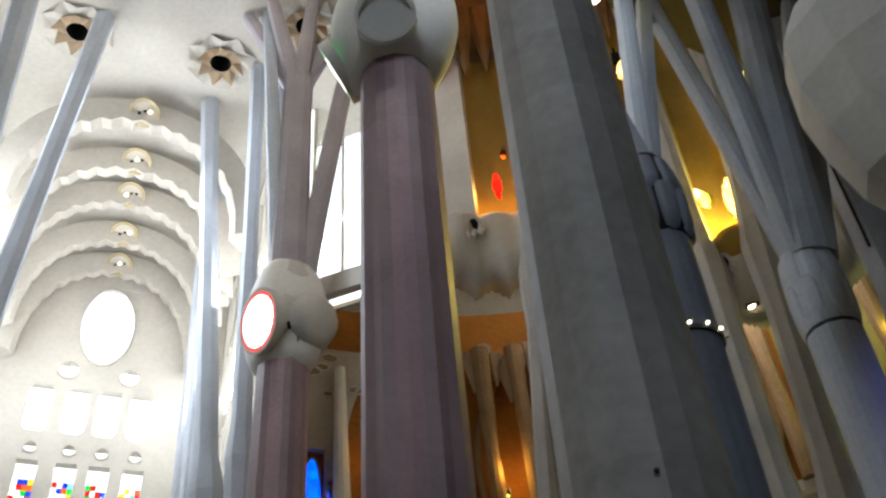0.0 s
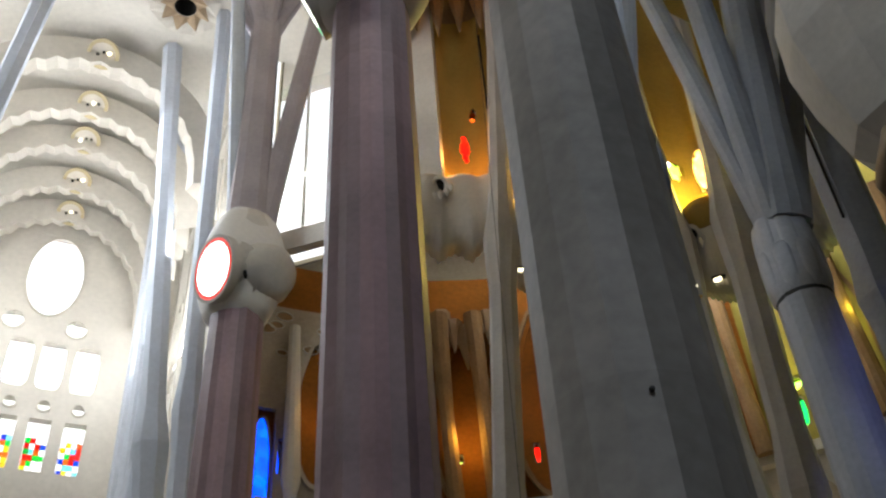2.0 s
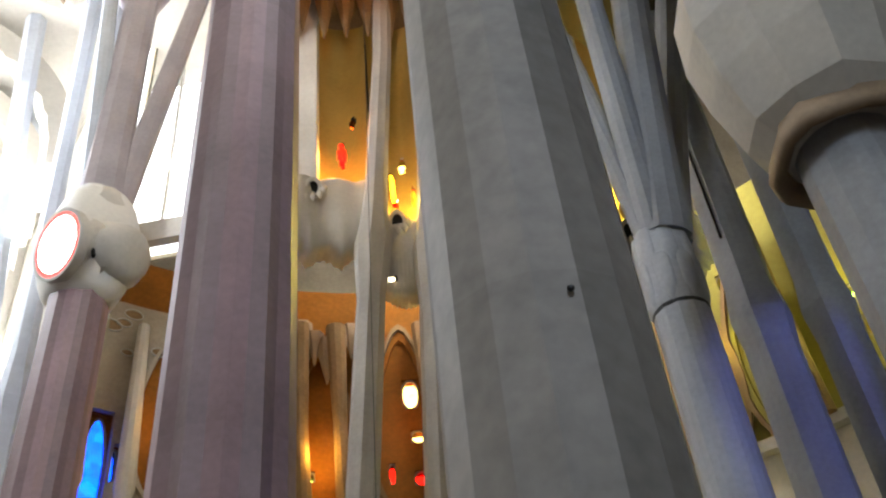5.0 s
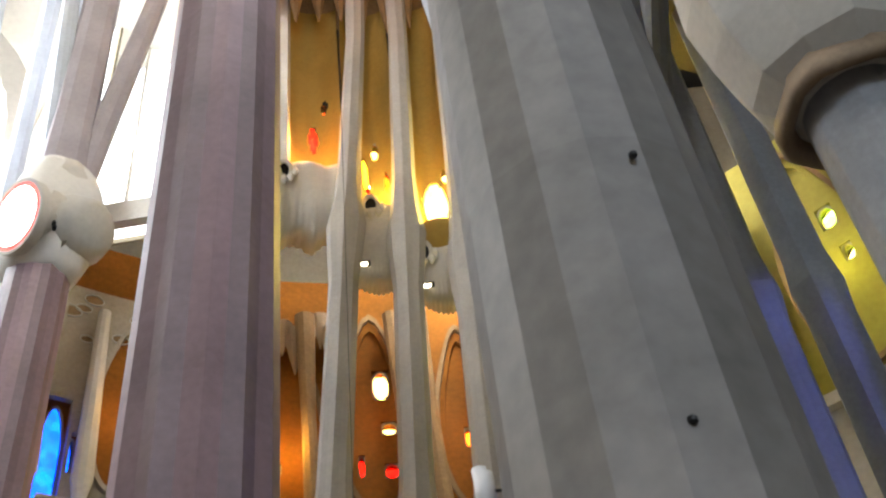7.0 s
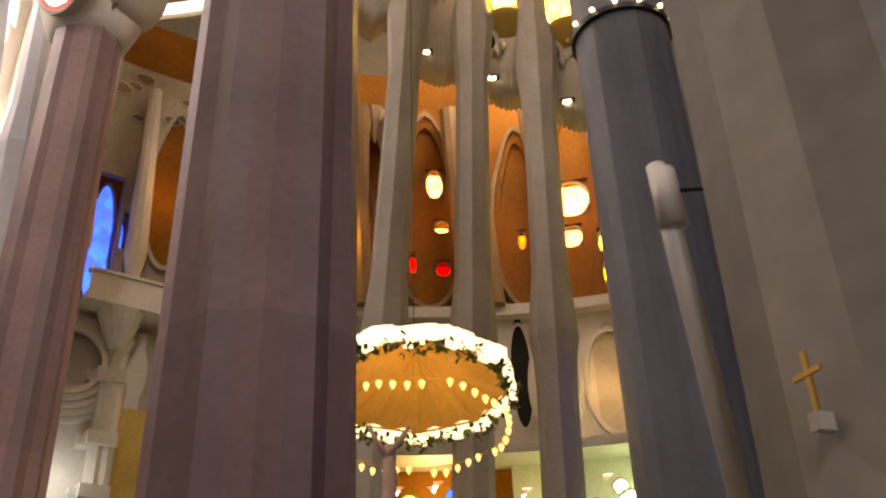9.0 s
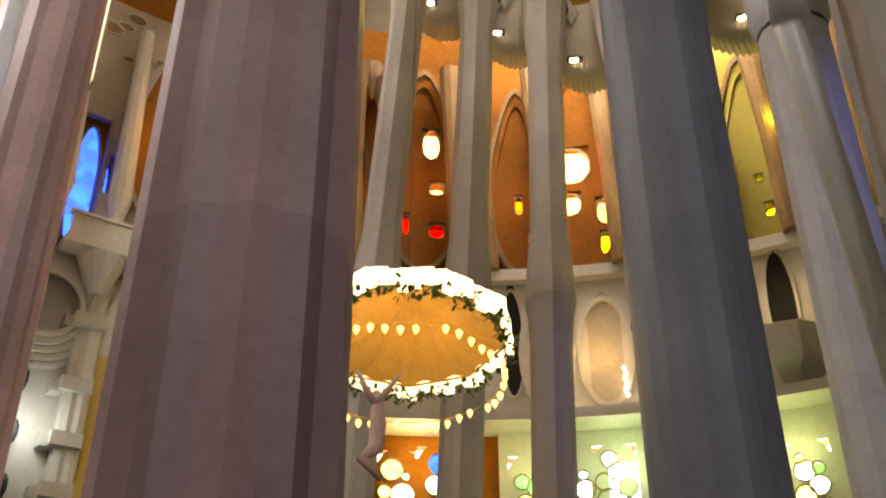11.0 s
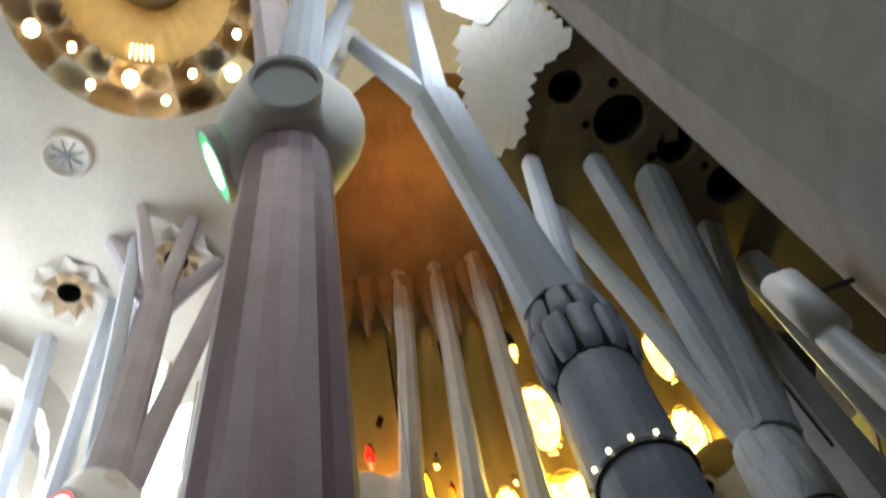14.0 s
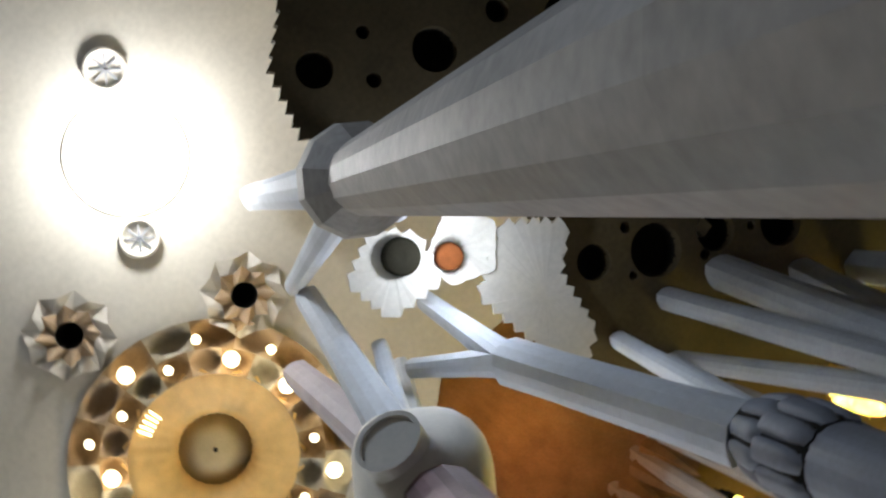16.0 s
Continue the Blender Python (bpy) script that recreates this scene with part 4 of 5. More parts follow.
flat_wall("wall_transept_end", tr(END, -8.5, 0), S, 16, 0, 44, 0.6, [(s + 8.5, z, w * 0.98, h * 0.98) for s, z, w, h, c, p in WIN_END], CREAM, "pale transept end wall pierced by lancets and roundels")
rnw = random.Random(21)
for s, z, w, h, c, p in WIN_END:
    wd = thing("window", "transept end window of %s stained glass" % ("many-coloured" if c == "mixed" else c), "window", group="transept end windows")
    if c == "mixed":
        for j in range(9):
            for i in range(4):
                hue = ("white", "white", "red", "orange", "aqua", "green", "blue", "yellow", "white")[rnw.randrange(9) if j < 6 else rnw.randrange(2)]
                cx, cz = s + w * (-0.72 + 0.48 * i), z + h * (-0.86 + 0.215 * j)
                part("pane", mesh_of("pane", *box(*tr(END, cx, cz), w * 0.235, 0.02, h * 0.105, S), GL[hue]), wd)
        for q in (-0.48, 0.0, 0.48):
            part("bar", mesh_of("bar", *box(*tr(END - 0.05, s + q * w, z), 0.015, 0.03, h, S), IRON), wd)
        continue
    disc_on(tr(END, s, z), -U, w * 1.45, h * 1.4, GL[c], "pane", wd, point=p)
    if abs(h - 1.6) < 0.01:
        spandrel(tr(END - 0.26, s, z), -U, w * 0.95, h * 0.97, w * 1.0, h * 1.0, CREAM, wd, square=0.45)
        continue
    ring_on(tr(END - 0.3, s, z), -U, w * 0.9, h * 0.92, 0.12, 0.1, CREAM, "frame", wd)
    spandrel(tr(END - 0.26, s, z), -U, w * 0.92, h * 0.94, w * 1.0, h * 1.0, CREAM, wd)
daylight = tagged(new("backdrop_transept", mesh_of("backdrop_transept", *box(*tr(END + 2.0, 0, 33), 10, 0.05, 14, S), HAZE)), "bright white sky behind the transept windows", "sky", kind="structure")
SIDEW = [(2.2 + 4.2 * k, z, 1.75, h) for k in range(4) for z, h in ((38.0, 4.8), (29.4, 2.6))]
flat_wall("wall_transept_right", tr(-1.0, 7.7, 0), U, 17.3, 0, 44, 0.6, SIDEW, CREAM, "pale transept side wall with tall white windows")
flat_wall("wall_transept_left", tr(-6.0, -8.0, 0), U, 22.3, 0, 44, 0.6, [(3.0 + 4.6 * k, z, 1.75, h) for k in range(5) for z, h in ((38.0, 4.8), (29.4, 3.0))], CREAM, "pale transept side wall with tall white windows")
for org, s, k0, nk in ((-1.0, 7.7, 2.2, 4), (-6.0, -8.0, 3.0, 5)):
    for k in range(nk):
        for z, h in ((38.0, 4.8), (29.4, 2.6 if s > 0 else 3.0)):
            wd = thing("window", "tall clear-glazed transept side window, glaring white", "window", group="transept side windows")
            sg = 1 if s > 0 else -1
            c = tr(org + k0 + (4.2 if s > 0 else 4.6) * k, s, z)
            part("pane", mesh_of("pane", *box(*c, 1.8, 0.02, h + 0.05, U), GL["white"]), wd)
            for q in (-0.6, 0.6):
                part("mullion", mesh_of("mullion", *box(*(c + U * (q * 1.75 / 1.5)), 0.07, 0.12, h, U), CREAM), wd)
            part("transom", mesh_of("transom", *box(*c, 1.75, 0.12, 0.08, U), CREAM), wd)
tagged(new("backdrop_right", mesh_of("backdrop_right", *box(*tr(8.2, 9.0, 34), 9.5, 0.05, 11, U), HAZE)), "bright white sky behind the side windows", "sky", kind="structure")
tagged(new("backdrop_left", mesh_of("backdrop_left", *box(*tr(5, -9.4, 34), 13, 0.05, 11, U), HAZE)), "bright white sky behind the side windows", "sky", kind="structure")

WS = (Vector((-0.4, 39.5, 0)), Vector((-8.6, 40.2, 0)))
wax = (WS[1] - WS[0]).normalized()
flat_wall("wall_window_screen", WS[0] - wax * 1.3, wax, 9.5, 31.4, 48, 0.5, [(3.4 + 4.0 * k, 39.8, 1.85, 7.2) for k in range(2)], PALE, "pale wall of two tall glaring windows above a ledge")
for k in range(2):
    wd = thing("window", "tall clear window glaring white with daylight", "window", group="screen windows")
    c = WS[0] + wax * (2.1 + 4.0 * k) + Vector((0, 0, 39.8))
    part("pane", mesh_of("pane", *box(*c, 1.9, 0.02, 7.25, wax), GL["white"]), wd)
    part("mullion", mesh_of("mullion", *box(*c, 0.05, 0.1, 7.2, wax), PALE), wd)
# unseen boards added to stop the backdrops from shining outwards
for nm, b in (("wall_outer_screen", box(*((WS[0] + WS[1]) / 2 + Vector((-0.6, 1.4, 39.8))), 4.3, 0.05, 8.2, wax)), ("wall_outer_right", box(*tr(8.2, 9.2, 34), 9.6, 0.05, 11.2, U)), ("wall_outer_end", box(*tr(END + 2.2, 0, 33), 10.2, 0.05, 14.2, S))):
    tagged(new(nm, mesh_of(nm, *b, WALLS)), "unseen board that blocks light from the back of a backdrop", "wall", kind="structure")
sky_c = (WS[0] + WS[1]) / 2 + Vector((-0.6, 1.2, 39.8))
tagged(new("backdrop_screen", mesh_of("backdrop_screen", *box(*sky_c, 4.2, 0.05, 8, wax), HAZE)), "bright white sky behind the screen windows", "sky", kind="structure")

# arched ribs of the transept vault with a round boss at each crown
for k in range(5):
    u = (0.3, 4.1, 7.0, 10.6, 13.7)[k]
    arch = thing("vault_rib", "cream vault bay with scalloped arch edge", "vault", group="transept vault bays", kind="structure")
    vs, fs, n = [], [], 32
    hw = 6.6 - 0.12 * k
    for i in range(n + 1):
        a = math.pi * i / n
        q = 0.28 * (i % 2)
        s, zz = -hw * math.cos(a), 35.5 + 8.0 * math.sin(a) ** 0.85
        s2, z2 = -(hw - 1.1) * math.cos(a), 35.0 + 7.0 * math.sin(a) ** 0.85 - q
        for p in (tr(u, s, zz), tr(u, s2, z2), tr(u + 1.6, s2 * 0.98, z2 + 0.9), tr(u + 2.6, s, zz + 0.3)):
            vs.append(p)
    for i in range(n):
        for j in range(3):
            q = i * 4 + j
            fs.append((q, q + 1, q + 5, q + 4))
    part("arch", mesh_of("arch", vs, fs, CREAM), arch)
    boss = thing("vault_boss", "round gilt vault boss ringed by black and glowing dots", "boss", group="transept vault bosses")
    c = tr(u, 0, 42.6)
    nrm = Vector((0.25, -0.45, -0.85))
    ring_on(c, nrm, 0.62, 0.62, 0.2, 0.2, EYEST, "rim", boss)
    disc_on(c, nrm, 0.66, 0.66, CREAM, "face", boss, 0.1)
    # glowing dots paint the boss's bright highlights, black ones its dark segments
    for i in range(6):
        a = i * math.pi / 3
        disc_on(c + Vector((0.36 * math.cos(a), 0.36 * math.sin(a) * 0.7, -0.12 + 0.1 * math.sin(a))), nrm, 0.09, 0.09, BLACK if (i + k) % 3 else LAMP, "petal", boss, 0.05, 8)

for a, b, r in (((-9.9, 38.2, 0), (-12.9, 36.0, 44), 0.5), ((-8.3, 35.6, 0), (-9.3, 34.7, 44), 0.4), ((-16.6, 26.8, 0), (-15.2, 29.0, 44), 0.5), ((-14.2, 25.6, 0), (-15.6, 24.2, 44), 0.6),
                ((-15.2, 43.6, 0), (-16.2, 42.8, 44), 0.5), ((-23.4, 34.2, 0), (-24.0, 34.7, 44), 0.45), ((-26.9, 38.4, 0), (-26.8, 38.8, 44), 0.45), ((-13.9, 41.6, 0), (-14.6, 41.0, 44), 0.4), ((-17.6, 46.0, 0), (-18.2, 45.4, 44), 0.4)):
    c = thing("transept_column", "slender pale blue-grey transept column", "column", group="transept columns")
    a, b = Vector(a), Vector(b)
    pts = [a.lerp(b, f) for f in (0, 0.42, 0.46, 0.5, 0.75, 1)]
    part("shaft", mesh_of("shaft", *tube(pts, [r * 1.3, r * 1.15, r * 1.45, r, r * 0.85, r], 14, lambda t, k: 1 + 0.05 * math.cos(7 * t)), BLUISH), c)

# ---- ceiling pieces ----
gv = thing("gold_vault", "golden hyperbolic vault with a pale centre disc", "vault", kind="structure", loc=(*VAULT, 44))
part("bowl", mesh_of("bowl", *lathe([(3.75, 0.0), (2.9, 0.28), (2.0, 0.75), (1.7, 1.1), (1.6, 1.5)], 120, lambda a, k: 1 + (0.04 if k == 0 else 0.012) * math.cos(30 * a), closed=False), GOLD, True), gv)
part("eye", mesh_of("eye", *lathe([(1.65, 1.5), (0.6, 1.4), (0.08, 1.35)], 32), EYEST, True), gv)
part("hub", mesh_of("hub", *lathe([(0.1, 1.35), (0.1, 1.2)], 10), BLACK), gv)
rnd = random.Random(11)
for i in range(20):
    a = 2 * math.pi * i / 20 + 0.1
    r = 4.3 + (0.9 if i % 2 else 0.0)
    big = i % 3 == 0
    la = thing("vault_lamp", "round bright lamp on the vault round the golden bowl", "lamp", group="vault lamps", loc=(VAULT[0] + r * math.cos(a), VAULT[1] + r * math.sin(a), 43.8))
    q = 0.36 if big else 0.2
    part("globe", mesh_of("globe", *lathe([(q * math.sin(math.pi * k / 6) + 0.003, -q * math.cos(math.pi * k / 6)) for k in range(7)], 12), LAMP, True), la)
    part("stem", mesh_of("stem", *lathe([(0.05, 0.1), (0.05, 0.85)], 8), BRASS), la)
    if i in (0, 6, 12, 18):
        bulb("vault_lamp_light", la.location + Vector((0, 0, -0.5)), 260, (1.0, 0.82, 0.5), 0.3)
for a0 in (1.9, -1.75):
    st = thing("lamp_strip", "row of short bright lamp strips on the golden bowl", "lamp", group="bowl lamp strips", loc=(*VAULT, 44.05))
    for k in range(5):
        a = a0 + 0.07 * (k - 2)
        part("strip", mesh_of("strip", *box(3.15 * math.cos(a), 3.15 * math.sin(a), 0.05, 0.3, 0.03, 0.03, (math.cos(a), math.sin(a), 0)), LAMP), st)
for ring, (ra, rb, n) in enumerate(((3.62, 4.75, 20), (4.75, 6.02, 18))):
    for i in range(n):
        a0, a1 = 2 * math.pi * (i + 0.5 * ring) / n, 2 * math.pi * (i + 1 + 0.5 * ring) / n
        f = thing("vault_hollow", "brown scooped hollow in the vault round the lamps", "vault", group="vault hollows", kind="structure", loc=(*VAULT, 44))
        vs, fs, g = [], [], 10
        for u in range(g + 1):
            for v in range(g + 1):
                a, r = a0 + (a1 - a0) * u / g, ra + (rb - ra) * v / g
                e = max(0, 1 - ((u / g - 0.5) ** 2 + (v / g - 0.5) ** 2) / 0.2)
                vs.append((r * math.cos(a), r * math.sin(a), 0.6 * e ** 0.5 - (0.15 if e == 0 else 0)))
        for u in range(g):
            for v in range(g):
                q = u * (g + 1) + v
                fs.append((q, q + 1, q + g + 2, q + g + 1))
        part("scoop", mesh_of("scoop", vs, fs, (BROWN, STARB, BROWN, WALLS)[(i + ring) % 4], True), f)

def star(x, y, r):
    s = thing("star_boss", "star-shaped brown vault boss with a dark round hole", "boss", group="star bosses", loc=(x, y, 44))
    vs, fs, n = [], [], 16
    for i in range(n):
        a = 2 * math.pi * i / n
        q = r * (2.25 if i % 2 == 0 else 1.75)
        vs += [(r * math.cos(a), r * math.sin(a), -0.15), (q * math.cos(a), q * math.sin(a), -0.02 if i % 2 else -0.55)]
    for i in range(n):
        j = (i + 1) % n
        fs.append((2 * i, 2 * i + 1, 2 * j + 1, 2 * j))
    part("petals", mesh_of("petals", vs, fs, STARB), s)
    vs, fs = [], []
    for i in range(n):
        a = 2 * math.pi * (i + 0.5) / n
        q = r * (3.3 if i % 2 == 0 else 2.8)
        vs += [(r * 1.9 * math.cos(a), r * 1.9 * math.sin(a), -0.02), (q * math.cos(a), q * math.sin(a), -0.04 if i % 2 == 0 else -0.3)]
    fs = [(2 * i, 2 * i + 1, 2 * ((i + 1) % n) + 1, 2 * ((i + 1) % n)) for i in range(n)]
    part("folded_skirt", mesh_of("folded_skirt", vs, fs, CREAM), s)
    # well and cap coloured black, so the depth is dark by paint
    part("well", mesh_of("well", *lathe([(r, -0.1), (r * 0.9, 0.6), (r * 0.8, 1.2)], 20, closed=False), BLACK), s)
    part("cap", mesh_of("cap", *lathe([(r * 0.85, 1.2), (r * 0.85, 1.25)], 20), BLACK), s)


for b in BOSSES:
    star(*b)
for x, y, r in ROUNDS:
    s = thing("round_boss", "pale round vault boss with a star of thin ribs", "boss", group="round bosses", loc=(x, y, 43.9))
    part("dish", mesh_of("dish", *lathe([(r, 0.1), (r * 1.15, -0.15), (r, -0.2), (r * 0.9, 0.0), (0.05, 0.05)], 28), CREAM, True), s)
    for i in range(4):
        a = i * math.pi / 4
        part("rib", mesh_of("rib", *box(0, 0, -0.02, r * 0.8, 0.04, 0.03, (math.cos(a), math.sin(a), 0)), GREY), s)
sk = thing("skylight", "large round skylight glaring with daylight", "window", loc=(SKYLIGHT[0], SKYLIGHT[1], 44))
part("collar", mesh_of("collar", *lathe([(2.3, 0.05), (2.34, -0.06), (2.55, -0.06), (2.6, 0.02)], 36, closed=False), CREAM), sk)
part("pane", mesh_of("pane", *lathe([(2.34, 0.1), (2.34, 0.14)], 36), GL["white"]), sk)
part("daylight", mesh_of("daylight", *lathe([(2.6, 1.4), (2.6, 1.45)], 36), DAY), sk)

# white serrated leaf canopy between the near columns
lc = thing("leaf_canopy", "white serrated leaf-shaped vault canopy lit from below", "vault", kind="structure")


def leaf(pts, z, m, tooth, lift):
    vs = [(sum(p[0] for p in pts) / len(pts), sum(p[1] for p in pts) / len(pts), z + lift)]
    n = len(pts)
    for i in range(n):
        a, b = Vector((*pts[i], z)), Vector((*pts[(i + 1) % n], z))
        k = max(2, int((b - a).length / 0.42))
        nr = Vector((b.y - a.y, a.x - b.x, 0)).normalized()
        for j in range(k):
            vs.append(a.lerp(b, j / k))
            vs.append(a.lerp(b, (j + 0.5) / k) + nr * tooth)
    c = len(vs)
    fs = [(0, i, i + 1 if i + 1 < c else 1) for i in range(1, c)]
    vs2 = [Vector(v) + Vector((0, 0, 0.12)) for v in vs]
    fs2 = [(q[0] + c, q[2] + c, q[1] + c) for q in fs] + [(i, i % (c - 1) + 1, i % (c - 1) + 1 + c, i + c) for i in range(1, c)]
    return part("leaf", mesh_of("leaf", list(vs) + vs2, fs + fs2, m), lc)


leaf([(7.9, 21.6), (10.1, 20.7), (11.5, 22.3), (10.1, 23.2), (9.4, 25.4), (8.4, 25.8), (7.9, 24.0)], 31.4, PALE, 0.22, 0.12)
leaf([(5.5, 18.0), (7.2, 17.5), (8.0, 18.7), (7.4, 20.2), (5.5, 19.7)], 31.2, PALE, 0.2, 0.15)
leaf([(7.6, 19.4), (9.3, 18.9), (10.0, 20.4), (8.8, 21.4), (7.5, 20.6)], 31.3, PALE, 0.05, 0.5)
for x, y, r, m in ((7.15, 18.7, 0.62, mat("bronze_green_boss", (0.022, 0.019, 0.012), 0.85)), (8.13, 19.9, 0.45, mat("rust_boss", (0.15, 0.045, 0.012), 0.85))):
    d = thing("canopy_boss", "dark round boss set in the white leaf canopy", "boss", group="canopy bosses", loc=(x, y, 31.05))
    part("dish", mesh_of("dish", *lathe([(r, 0.2), (r, -0.1), (r * 0.8, -0.22), (r * 0.2, -0.12)], 20), m, True), d)
# added lamp without a fixture; brightens the leaf canopy from below
bulb("leaf_canopy_fill", (8.0, 19.6, 29.2), 850, (0.9, 0.95, 1.0), 0.3)
# added lamp below the skylight; whitens the ceiling like the skylight's glare
bulb("skylight_glare_fill", (4.4, 9.2, 42.0), 6500, (1.0, 0.97, 0.9), 0.6)
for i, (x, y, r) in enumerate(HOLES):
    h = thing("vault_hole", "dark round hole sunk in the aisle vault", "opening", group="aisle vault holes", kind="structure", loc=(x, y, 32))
    # inside of the hole painted black in place of its shade
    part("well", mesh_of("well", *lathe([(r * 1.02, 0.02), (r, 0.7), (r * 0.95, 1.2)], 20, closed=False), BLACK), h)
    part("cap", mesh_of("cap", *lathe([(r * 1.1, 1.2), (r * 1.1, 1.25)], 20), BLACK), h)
al = thing("globe_lamp", "round bright globe lamp under the aisle vault", "lamp", loc=(8.65, 26.8, 30.9))
part("globe", mesh_of("globe", *lathe([(0.3 * math.sin(math.pi * k / 6) + 0.003, -0.3 * math.cos(math.pi * k / 6)) for k in range(7)], 14), LAMP, True), al)
part("stem", mesh_of("stem", *lathe([(0.03, 0.25), (0.03, 1.1)], 8), BRASS), al)

# ---- baldachin over the altar ----
BC = Vector((3.75, 31.9, 10.2))
bd = thing("baldachin", "seven-sided golden parasol canopy edged with lights and vines", "canopy", loc=BC)
bd.rotation_euler = (radians(-8), 0, 0)
bulb("canopy_light", BC + Vector((0, -0.2, -0.7)), 120, (1.0, 0.8, 0.4), 0.2)
NS = 9
rim = [Vector((2.2 * math.cos(2 * math.pi * i / NS + 0.2), 2.2 * math.sin(2 * math.pi * i / NS + 0.2), 0.0)) for i in range(NS)]
CLOTH = mat("gold_cloth", (0.66, 0.38, 0.09), 0.7, 0.15, 0.8, 0.2)
CUPS = glow("light_cup_glass", (1.0, 0.75, 0.25), 2.5)
# the fringe is no lamp; its emission stands in for light on it
EDGE = glow("fringe_glow", (1.0, 0.92, 0.62), 2.4)
VINE = mat("vine_leaf", (0.07, 0.11, 0.03), 0.7, 0.2, 3, 0.1)
apex = Vector((0, 0, 1.0))
for i in range(NS):
    a, b = rim[i], rim[(i + 1) % NS]
    vs, fs, n = [], [], 4
    for k in range(n + 1):
        p = a.lerp(b, k / n)
        fold = 0.2 * (k % 2)
        vs += [apex, p * 0.5 + apex * 0.5 + Vector((0, 0, fold - 0.12)), p + Vector((0, 0, fold * 0.4))]
    for k in range(n):
        fs += [(k * 3, k * 3 + 1, k * 3 + 4), (k * 3 + 1, k * 3 + 2, k * 3 + 5, k * 3 + 4)]
    part("gore", mesh_of("gore", vs, fs, CLOTH), bd)
    mid, d = (a + b) / 2, (b - a)
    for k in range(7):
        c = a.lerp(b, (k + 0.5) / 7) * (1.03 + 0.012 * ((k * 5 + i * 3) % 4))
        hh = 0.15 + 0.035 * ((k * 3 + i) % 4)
        part("fringe", mesh_of("fringe", *box(c.x, c.y, 0.2 - hh, d.length / 14 + 0.02, 0.05, hh, d), EDGE), bd, "parchment fringe made to glow as if brightly lit")
    part("rim_rail", mesh_of("rim_rail", *tube([a * 1.0, b * 1.0], [0.035, 0.035], 6), BRASS), bd)
rnd = random.Random(7)
vs, fs = [], []
for i in range(900):
    t = rnd.random() * NS
    p = rim[int(t)].lerp(rim[(int(t) + 1) % NS], t % 1) * rnd.uniform(0.97, 1.1) + Vector((0, 0, rnd.uniform(-0.42, -0.08)))
    o = len(vs)
    u, w = Vector((rnd.uniform(-1, 1), rnd.uniform(-1, 1), rnd.uniform(-1, 1))) * 0.11, Vector((rnd.uniform(-1, 1), rnd.uniform(-1, 1), rnd.uniform(-1, 1))) * 0.11
    vs += [p, p + u, p + u + w, p + w]
    fs.append((o, o + 1, o + 2, o + 3))
part("vine", mesh_of("vine", vs, fs, VINE), bd, "dark green vine hanging under the fringe")
for i in range(44):
    if i % 6 == 5:
        continue
    a = 2 * math.pi * i / 44
    p = Vector((2.08 * math.cos(a), 2.08 * math.sin(a), -1.1 + 0.07 * math.cos(7.3 * a)))
    v, f = lathe([(0.012, -0.11), (0.06, -0.02), (0.068, 0.04), (0.03, 0.08)], 7)
    part("light_cup", mesh_of("light_cup", [Vector(q) + p for q in v], f, CUPS), bd)
part("light_ring", mesh_of("light_ring", *tube([(2.08 * math.cos(2 * math.pi * i / 32), 2.08 * math.sin(2 * math.pi * i / 32), -1.0) for i in range(33)], [0.012] * 33, 5), BRASS), bd)
part("cable", mesh_of("cable", *lathe([(0.012, 1.0), (0.012, 33.0)], 6), IRON), bd)
# hanging crucifix figure as one plain carved shape
fig = join(tube([(-0.75, -2.1, -1.1), (-0.7, -2.0, -1.7), (-0.72, -2.1, -2.2), (-0.95, -2.3, -2.45), (-0.6, -2.15, -2.8)], [0.07, 0.16, 0.15, 0.1, 0.05], 10),
           tube([(-0.75, -2.1, -1.35), (-0.55, -2.1, -1.1), (-0.3, -2.1, -0.75)], [0.08, 0.06, 0.04], 8), tube([(-0.75, -2.1, -1.35), (-0.95, -2.1, -1.05), (-1.1, -2.1, -0.7)], [0.08, 0.06, 0.04], 8))
tagged(new("statue", mesh_of("statue", [Vector(v) + BC + Vector((0.32, 0, -0.95)) for v in fig[0]], fig[1], mat("carved_flesh_stone", (0.62, 0.42, 0.33), 0.6), True)), "carved hanging crucifix figure under the canopy", "statue")

# ---- on the near granite column: a gilt cross on its stone bracket, a lamp arm, a slim loudspeaker ----
cx = thing("wall_cross", "small gilt metal cross on a white bracket", "cross", loc=(6.37, 15.06, 3.02))
out = Vector((-0.9, -0.42, 0)).normalized()
sd = Vector((out.y, -out.x, 0))
part("upright", mesh_of("upright", *box(*(out * 0.05 + Vector((0, 0, 0.13))), 0.012, 0.008, 0.12, sd), BRASS), cx)
part("arm", mesh_of("arm", *box(*(out * 0.055 + Vector((0, 0, 0.16))), 0.075, 0.008, 0.011, sd), BRASS), cx)
part("bracket", mesh_of("bracket", *box(*(out * 0.04 + Vector((0, 0, -0.03))), 0.024, 0.04, 0.035, sd), PALE), cx)
WHITE = mat("white_enamel", (0.75, 0.75, 0.76), 0.4, 0.06, 1.0, 0.03)
sp = thing("column_speaker", "slim white column loudspeaker on a thin arm", "speaker", loc=(0, 0, 0))
part("body", mesh_of("body", *tube([(6.30, 16.02, 2.2), (6.18, 16.04, 4.3), (6.15, 16.05, 4.86)], [0.055, 0.058, 0.055], 14), WHITE, True), sp)
part("head", mesh_of("head", *tube([(6.18, 16.02, 4.45), (6.17, 16.02, 4.8)], [0.08, 0.072], 14), WHITE, True), sp)
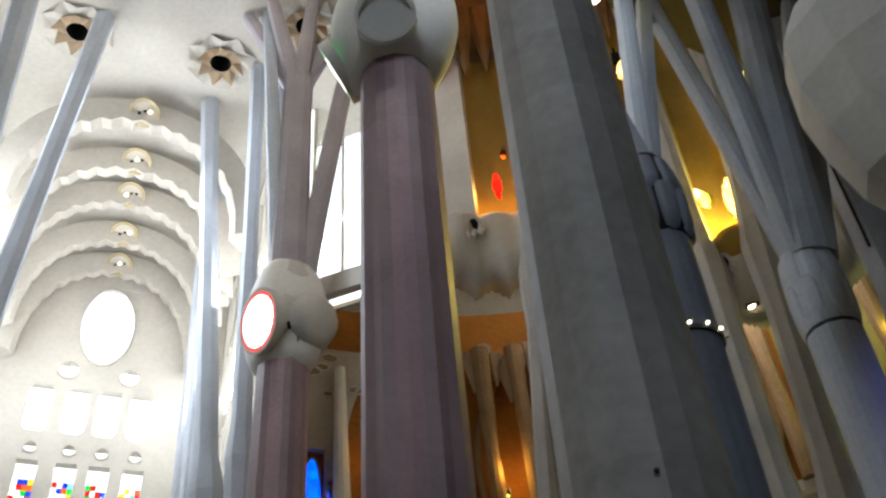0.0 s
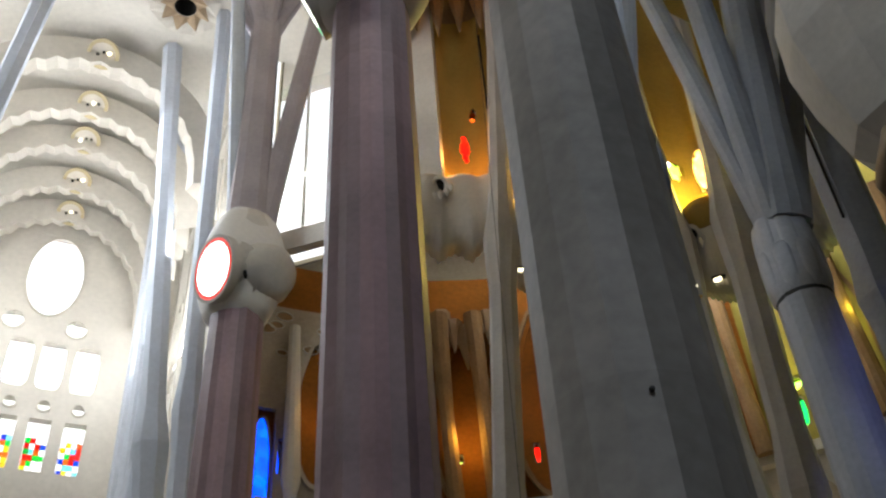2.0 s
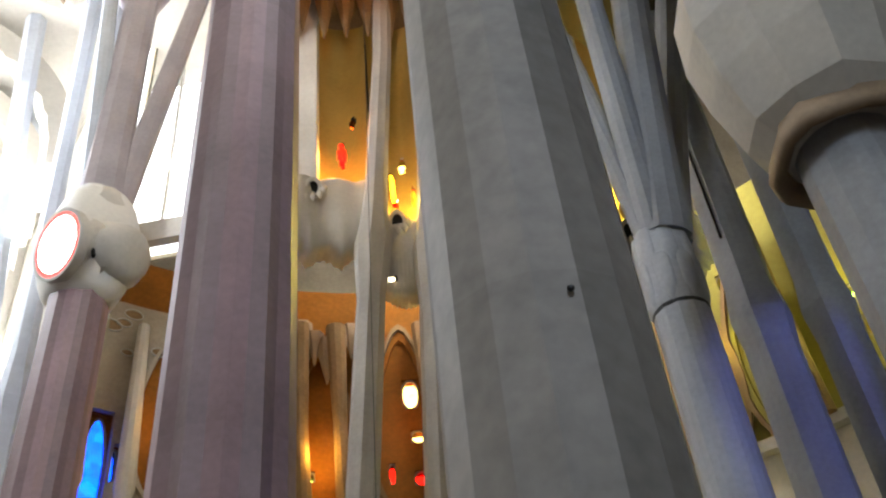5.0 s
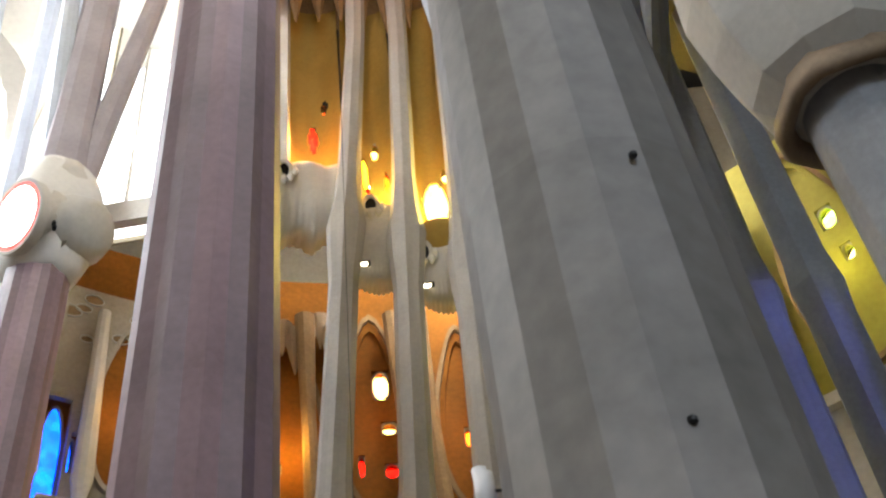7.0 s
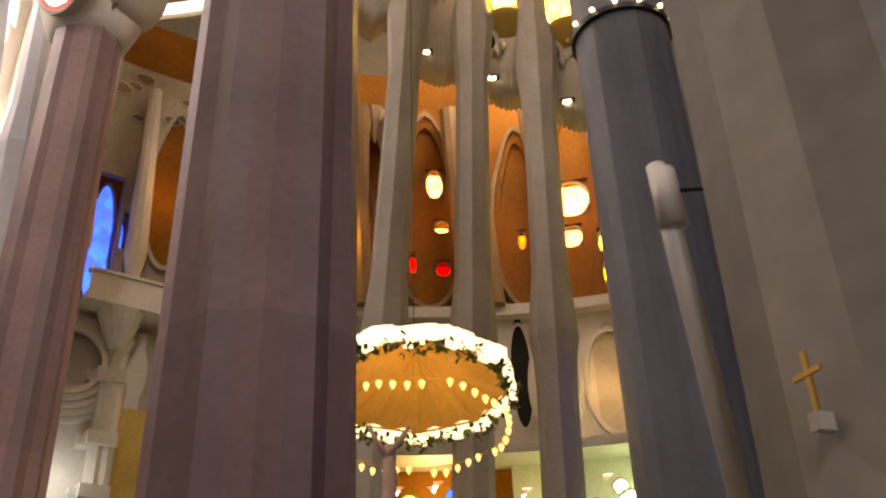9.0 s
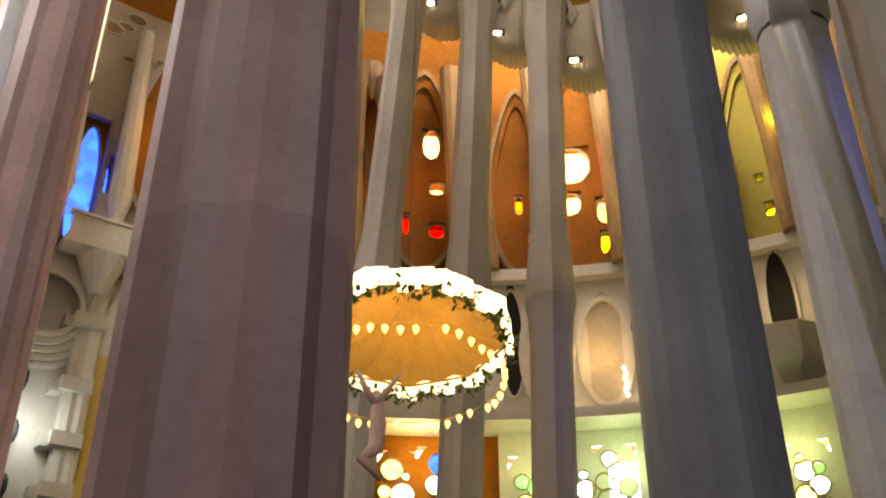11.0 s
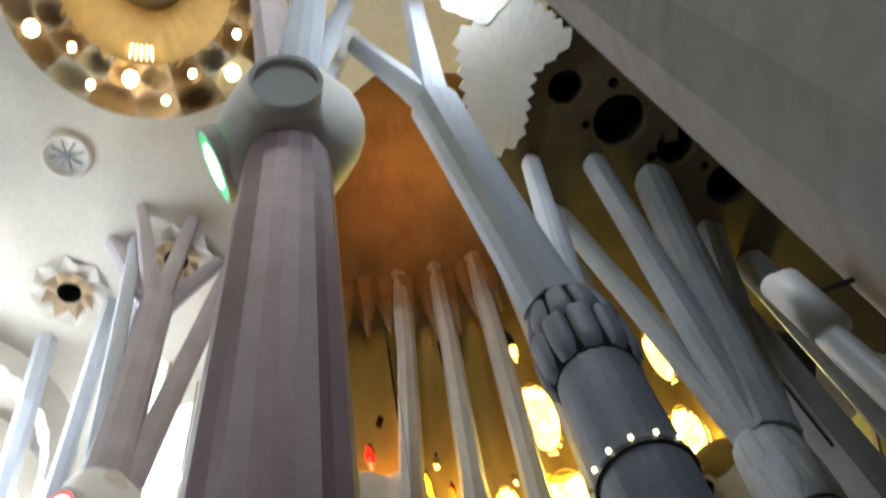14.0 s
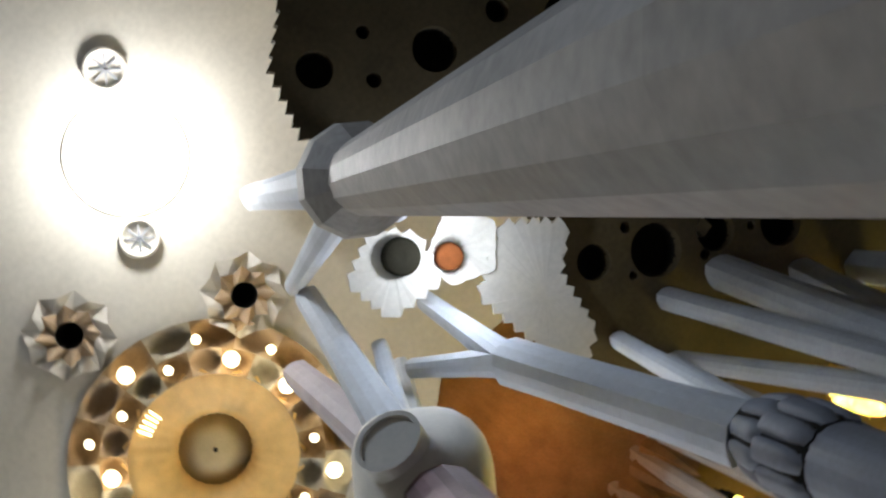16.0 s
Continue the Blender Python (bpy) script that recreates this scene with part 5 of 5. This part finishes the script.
part("arm", mesh_of("arm", *tube([(6.2, 16.0, 4.66), (6.5, 15.9, 4.6)], [0.012, 0.012], 6), IRON), sp)
part("clamp", mesh_of("clamp", *box(6.47, 15.92, 4.6, 0.04, 0.04, 0.05), IRON), sp)
spot = thing("column_fixing", "small dark metal fixing on the granite column", "fixing", loc=(7.43, 14.56, 6.3))
part("stud", mesh_of("stud", *lathe([(0.01, -0.03), (0.03, -0.012), (0.03, 0.012), (0.01, 0.03)], 10), IRON), spot)
# slim aisle columns beyond
for x, y, r, m, zk in ((15.3, 31.6, 0.75, GREY, 17.5), (17.6, 32.2, 0.7, GREY, 18.0), (20.5, 27.5, 0.8, GREY, 16.0)):
    c = thing("aisle_column", "slender grey aisle column with thin dark slits", "column", group="aisle columns", loc=(x, y, 0))
    part("shaft", mesh_of("shaft", *lathe([(r * 1.1, 0), (r, zk - 1), (r * 1.15, zk), (r * 0.95, zk + 1.2), (r * 0.9, 31.9)], 18, lambda a, k: 1 + 0.06 * math.cos(6 * a)), m), c)
    for a in ((-2.3,) if x < 17 else ()):
        # thin black bar on the surface paints a shaded slit
        part("slit", mesh_of("slit", *box(r * 1.0 * math.cos(a), r * 1.0 * math.sin(a), zk + 5, 0.03, 0.03, 2.2, (-math.sin(a), math.cos(a), 0)), BLACK), c)
# stone balcony and pale wall seen low between the porphyry columns
ore = thing("orange_recess", "tall arched recess painted orange as if lit, on the beige wall", "niche", kind="structure")
nr = on_arc(-32.6, 0) - on_arc(-32.6, 1)
# flat ochre disc; the recess's warm light is put into its colour
disc_on(on_arc(-32.6, RO - 0.37, 24.6), nr, 0.95, 3.3, OCHRE, "recess", ore, 0.03, 28, 0.25)
ring_on(on_arc(-32.6, RO - 0.37, 24.6), nr, 0.95, 3.4, 0.22, 0.3, BEIGE, "surround", ore, 32, 0.25)
for d, z1, r in ((-35.3, 29.5, 0.3), (-30.2, 29.0, 0.35), (-40.6, 28.5, 0.35)):
    o = thing("wall_shaft", "slender beige stone shaft against the wall", "column", group="wall shafts", kind="structure")
    part("shaft", mesh_of("shaft", *tube([on_arc(d, RO - 0.8, 10), on_arc(d, RO - 0.8, 20.5), on_arc(d, RO - 0.8, 21.2), on_arc(d - 0.4, RO - 0.9, z1)], [r, r, r * 1.5, r * 0.9], 10), PALE), o)
pan = thing("wall_panel", "bright white plaster panel under the balcony", "panel", kind="structure")
disc_on(on_arc(-34.2, RO - 0.4, 16.6), nr, 0.7, 1.5, CREAM, "panel", pan, 0.06, 24)
bal = thing("balcony", "pale stone balcony with a moulded front", "balcony", loc=on_arc(-36.0, RO - 1.2, 18.6))
part("slab", mesh_of("slab", *box(0, 0, 0, 1.5, 0.8, 0.18, (0.8, 0.6, 0)), PALE), bal)
part("parapet", mesh_of("parapet", *box(0.35, -0.5, 0.6, 1.4, 0.1, 0.42, (0.8, 0.6, 0)), PALE), bal)
part("moulding", mesh_of("moulding", *box(0.35, -0.55, 1.06, 1.5, 0.16, 0.06, (0.8, 0.6, 0)), PALE), bal)
part("corbel", mesh_of("corbel", *lathe([(0.9, -0.2), (0.6, -0.9), (0.25, -1.6)], 12), PALE), bal)
for i in range(5):
    a = thing("arch_ring", "pale stepped stone arch ring", "arch", group="stepped arches", loc=(0, 0, 0)) if i == 0 else a
    ring_on(on_arc(-39.5, RO - 0.9 + 0.12 * i, 16.4), (0.6, -0.8, 0), 1.1 + 0.25 * i, 1.1 + 0.25 * i, 0.2, 0.15, PALE, "ring", a)
pier = thing("wall_pier", "pale stepped stone pier under the balcony", "pier", kind="structure")
part("shaft", mesh_of("shaft", *tube([on_arc(-36.0, RO - 0.75, 4), on_arc(-36.0, RO - 0.75, 16.4), on_arc(-35.6, RO - 0.9, 17.6)], [0.34, 0.34, 0.6], 8), SHADE), pier)
for z in (16.0, 13.6, 11.7, 10.0):
    c = on_arc(-36.0, RO - 0.85, z)
    part("corbel", mesh_of("corbel", *box(c.x, c.y, c.z, 0.52, 0.42, 0.24, (0.8, 0.6, 0)), SHADE), pier)
    c = on_arc(-37.4, RO - 0.75, z - 0.1)
    part("bracket", mesh_of("bracket", *box(c.x, c.y, c.z, 0.2, 0.3, 0.2, (0.8, 0.6, 0)), SHADE), pier)
gp = thing("wall_panel_yellow", "tall ochre-yellow plaster panel beside the stone pier", "panel", kind="structure")
part("panel", mesh_of("panel", *arc_wall(-34.9, -31.5, RO - 0.46, 0.06, 5, 15.1), mat("yellow_panel_plaster", (0.62, 0.43, 0.12), 0.8, 0.14, 0.5, 0.15)), gp)
stud = thing("column_fixing", "small dark metal fixing on the granite column", "fixing", loc=(7.26, 14.56, 4.21))
part("stud", mesh_of("stud", *lathe([(0.01, -0.03), (0.03, -0.012), (0.03, 0.012), (0.01, 0.03)], 10), IRON), stud)
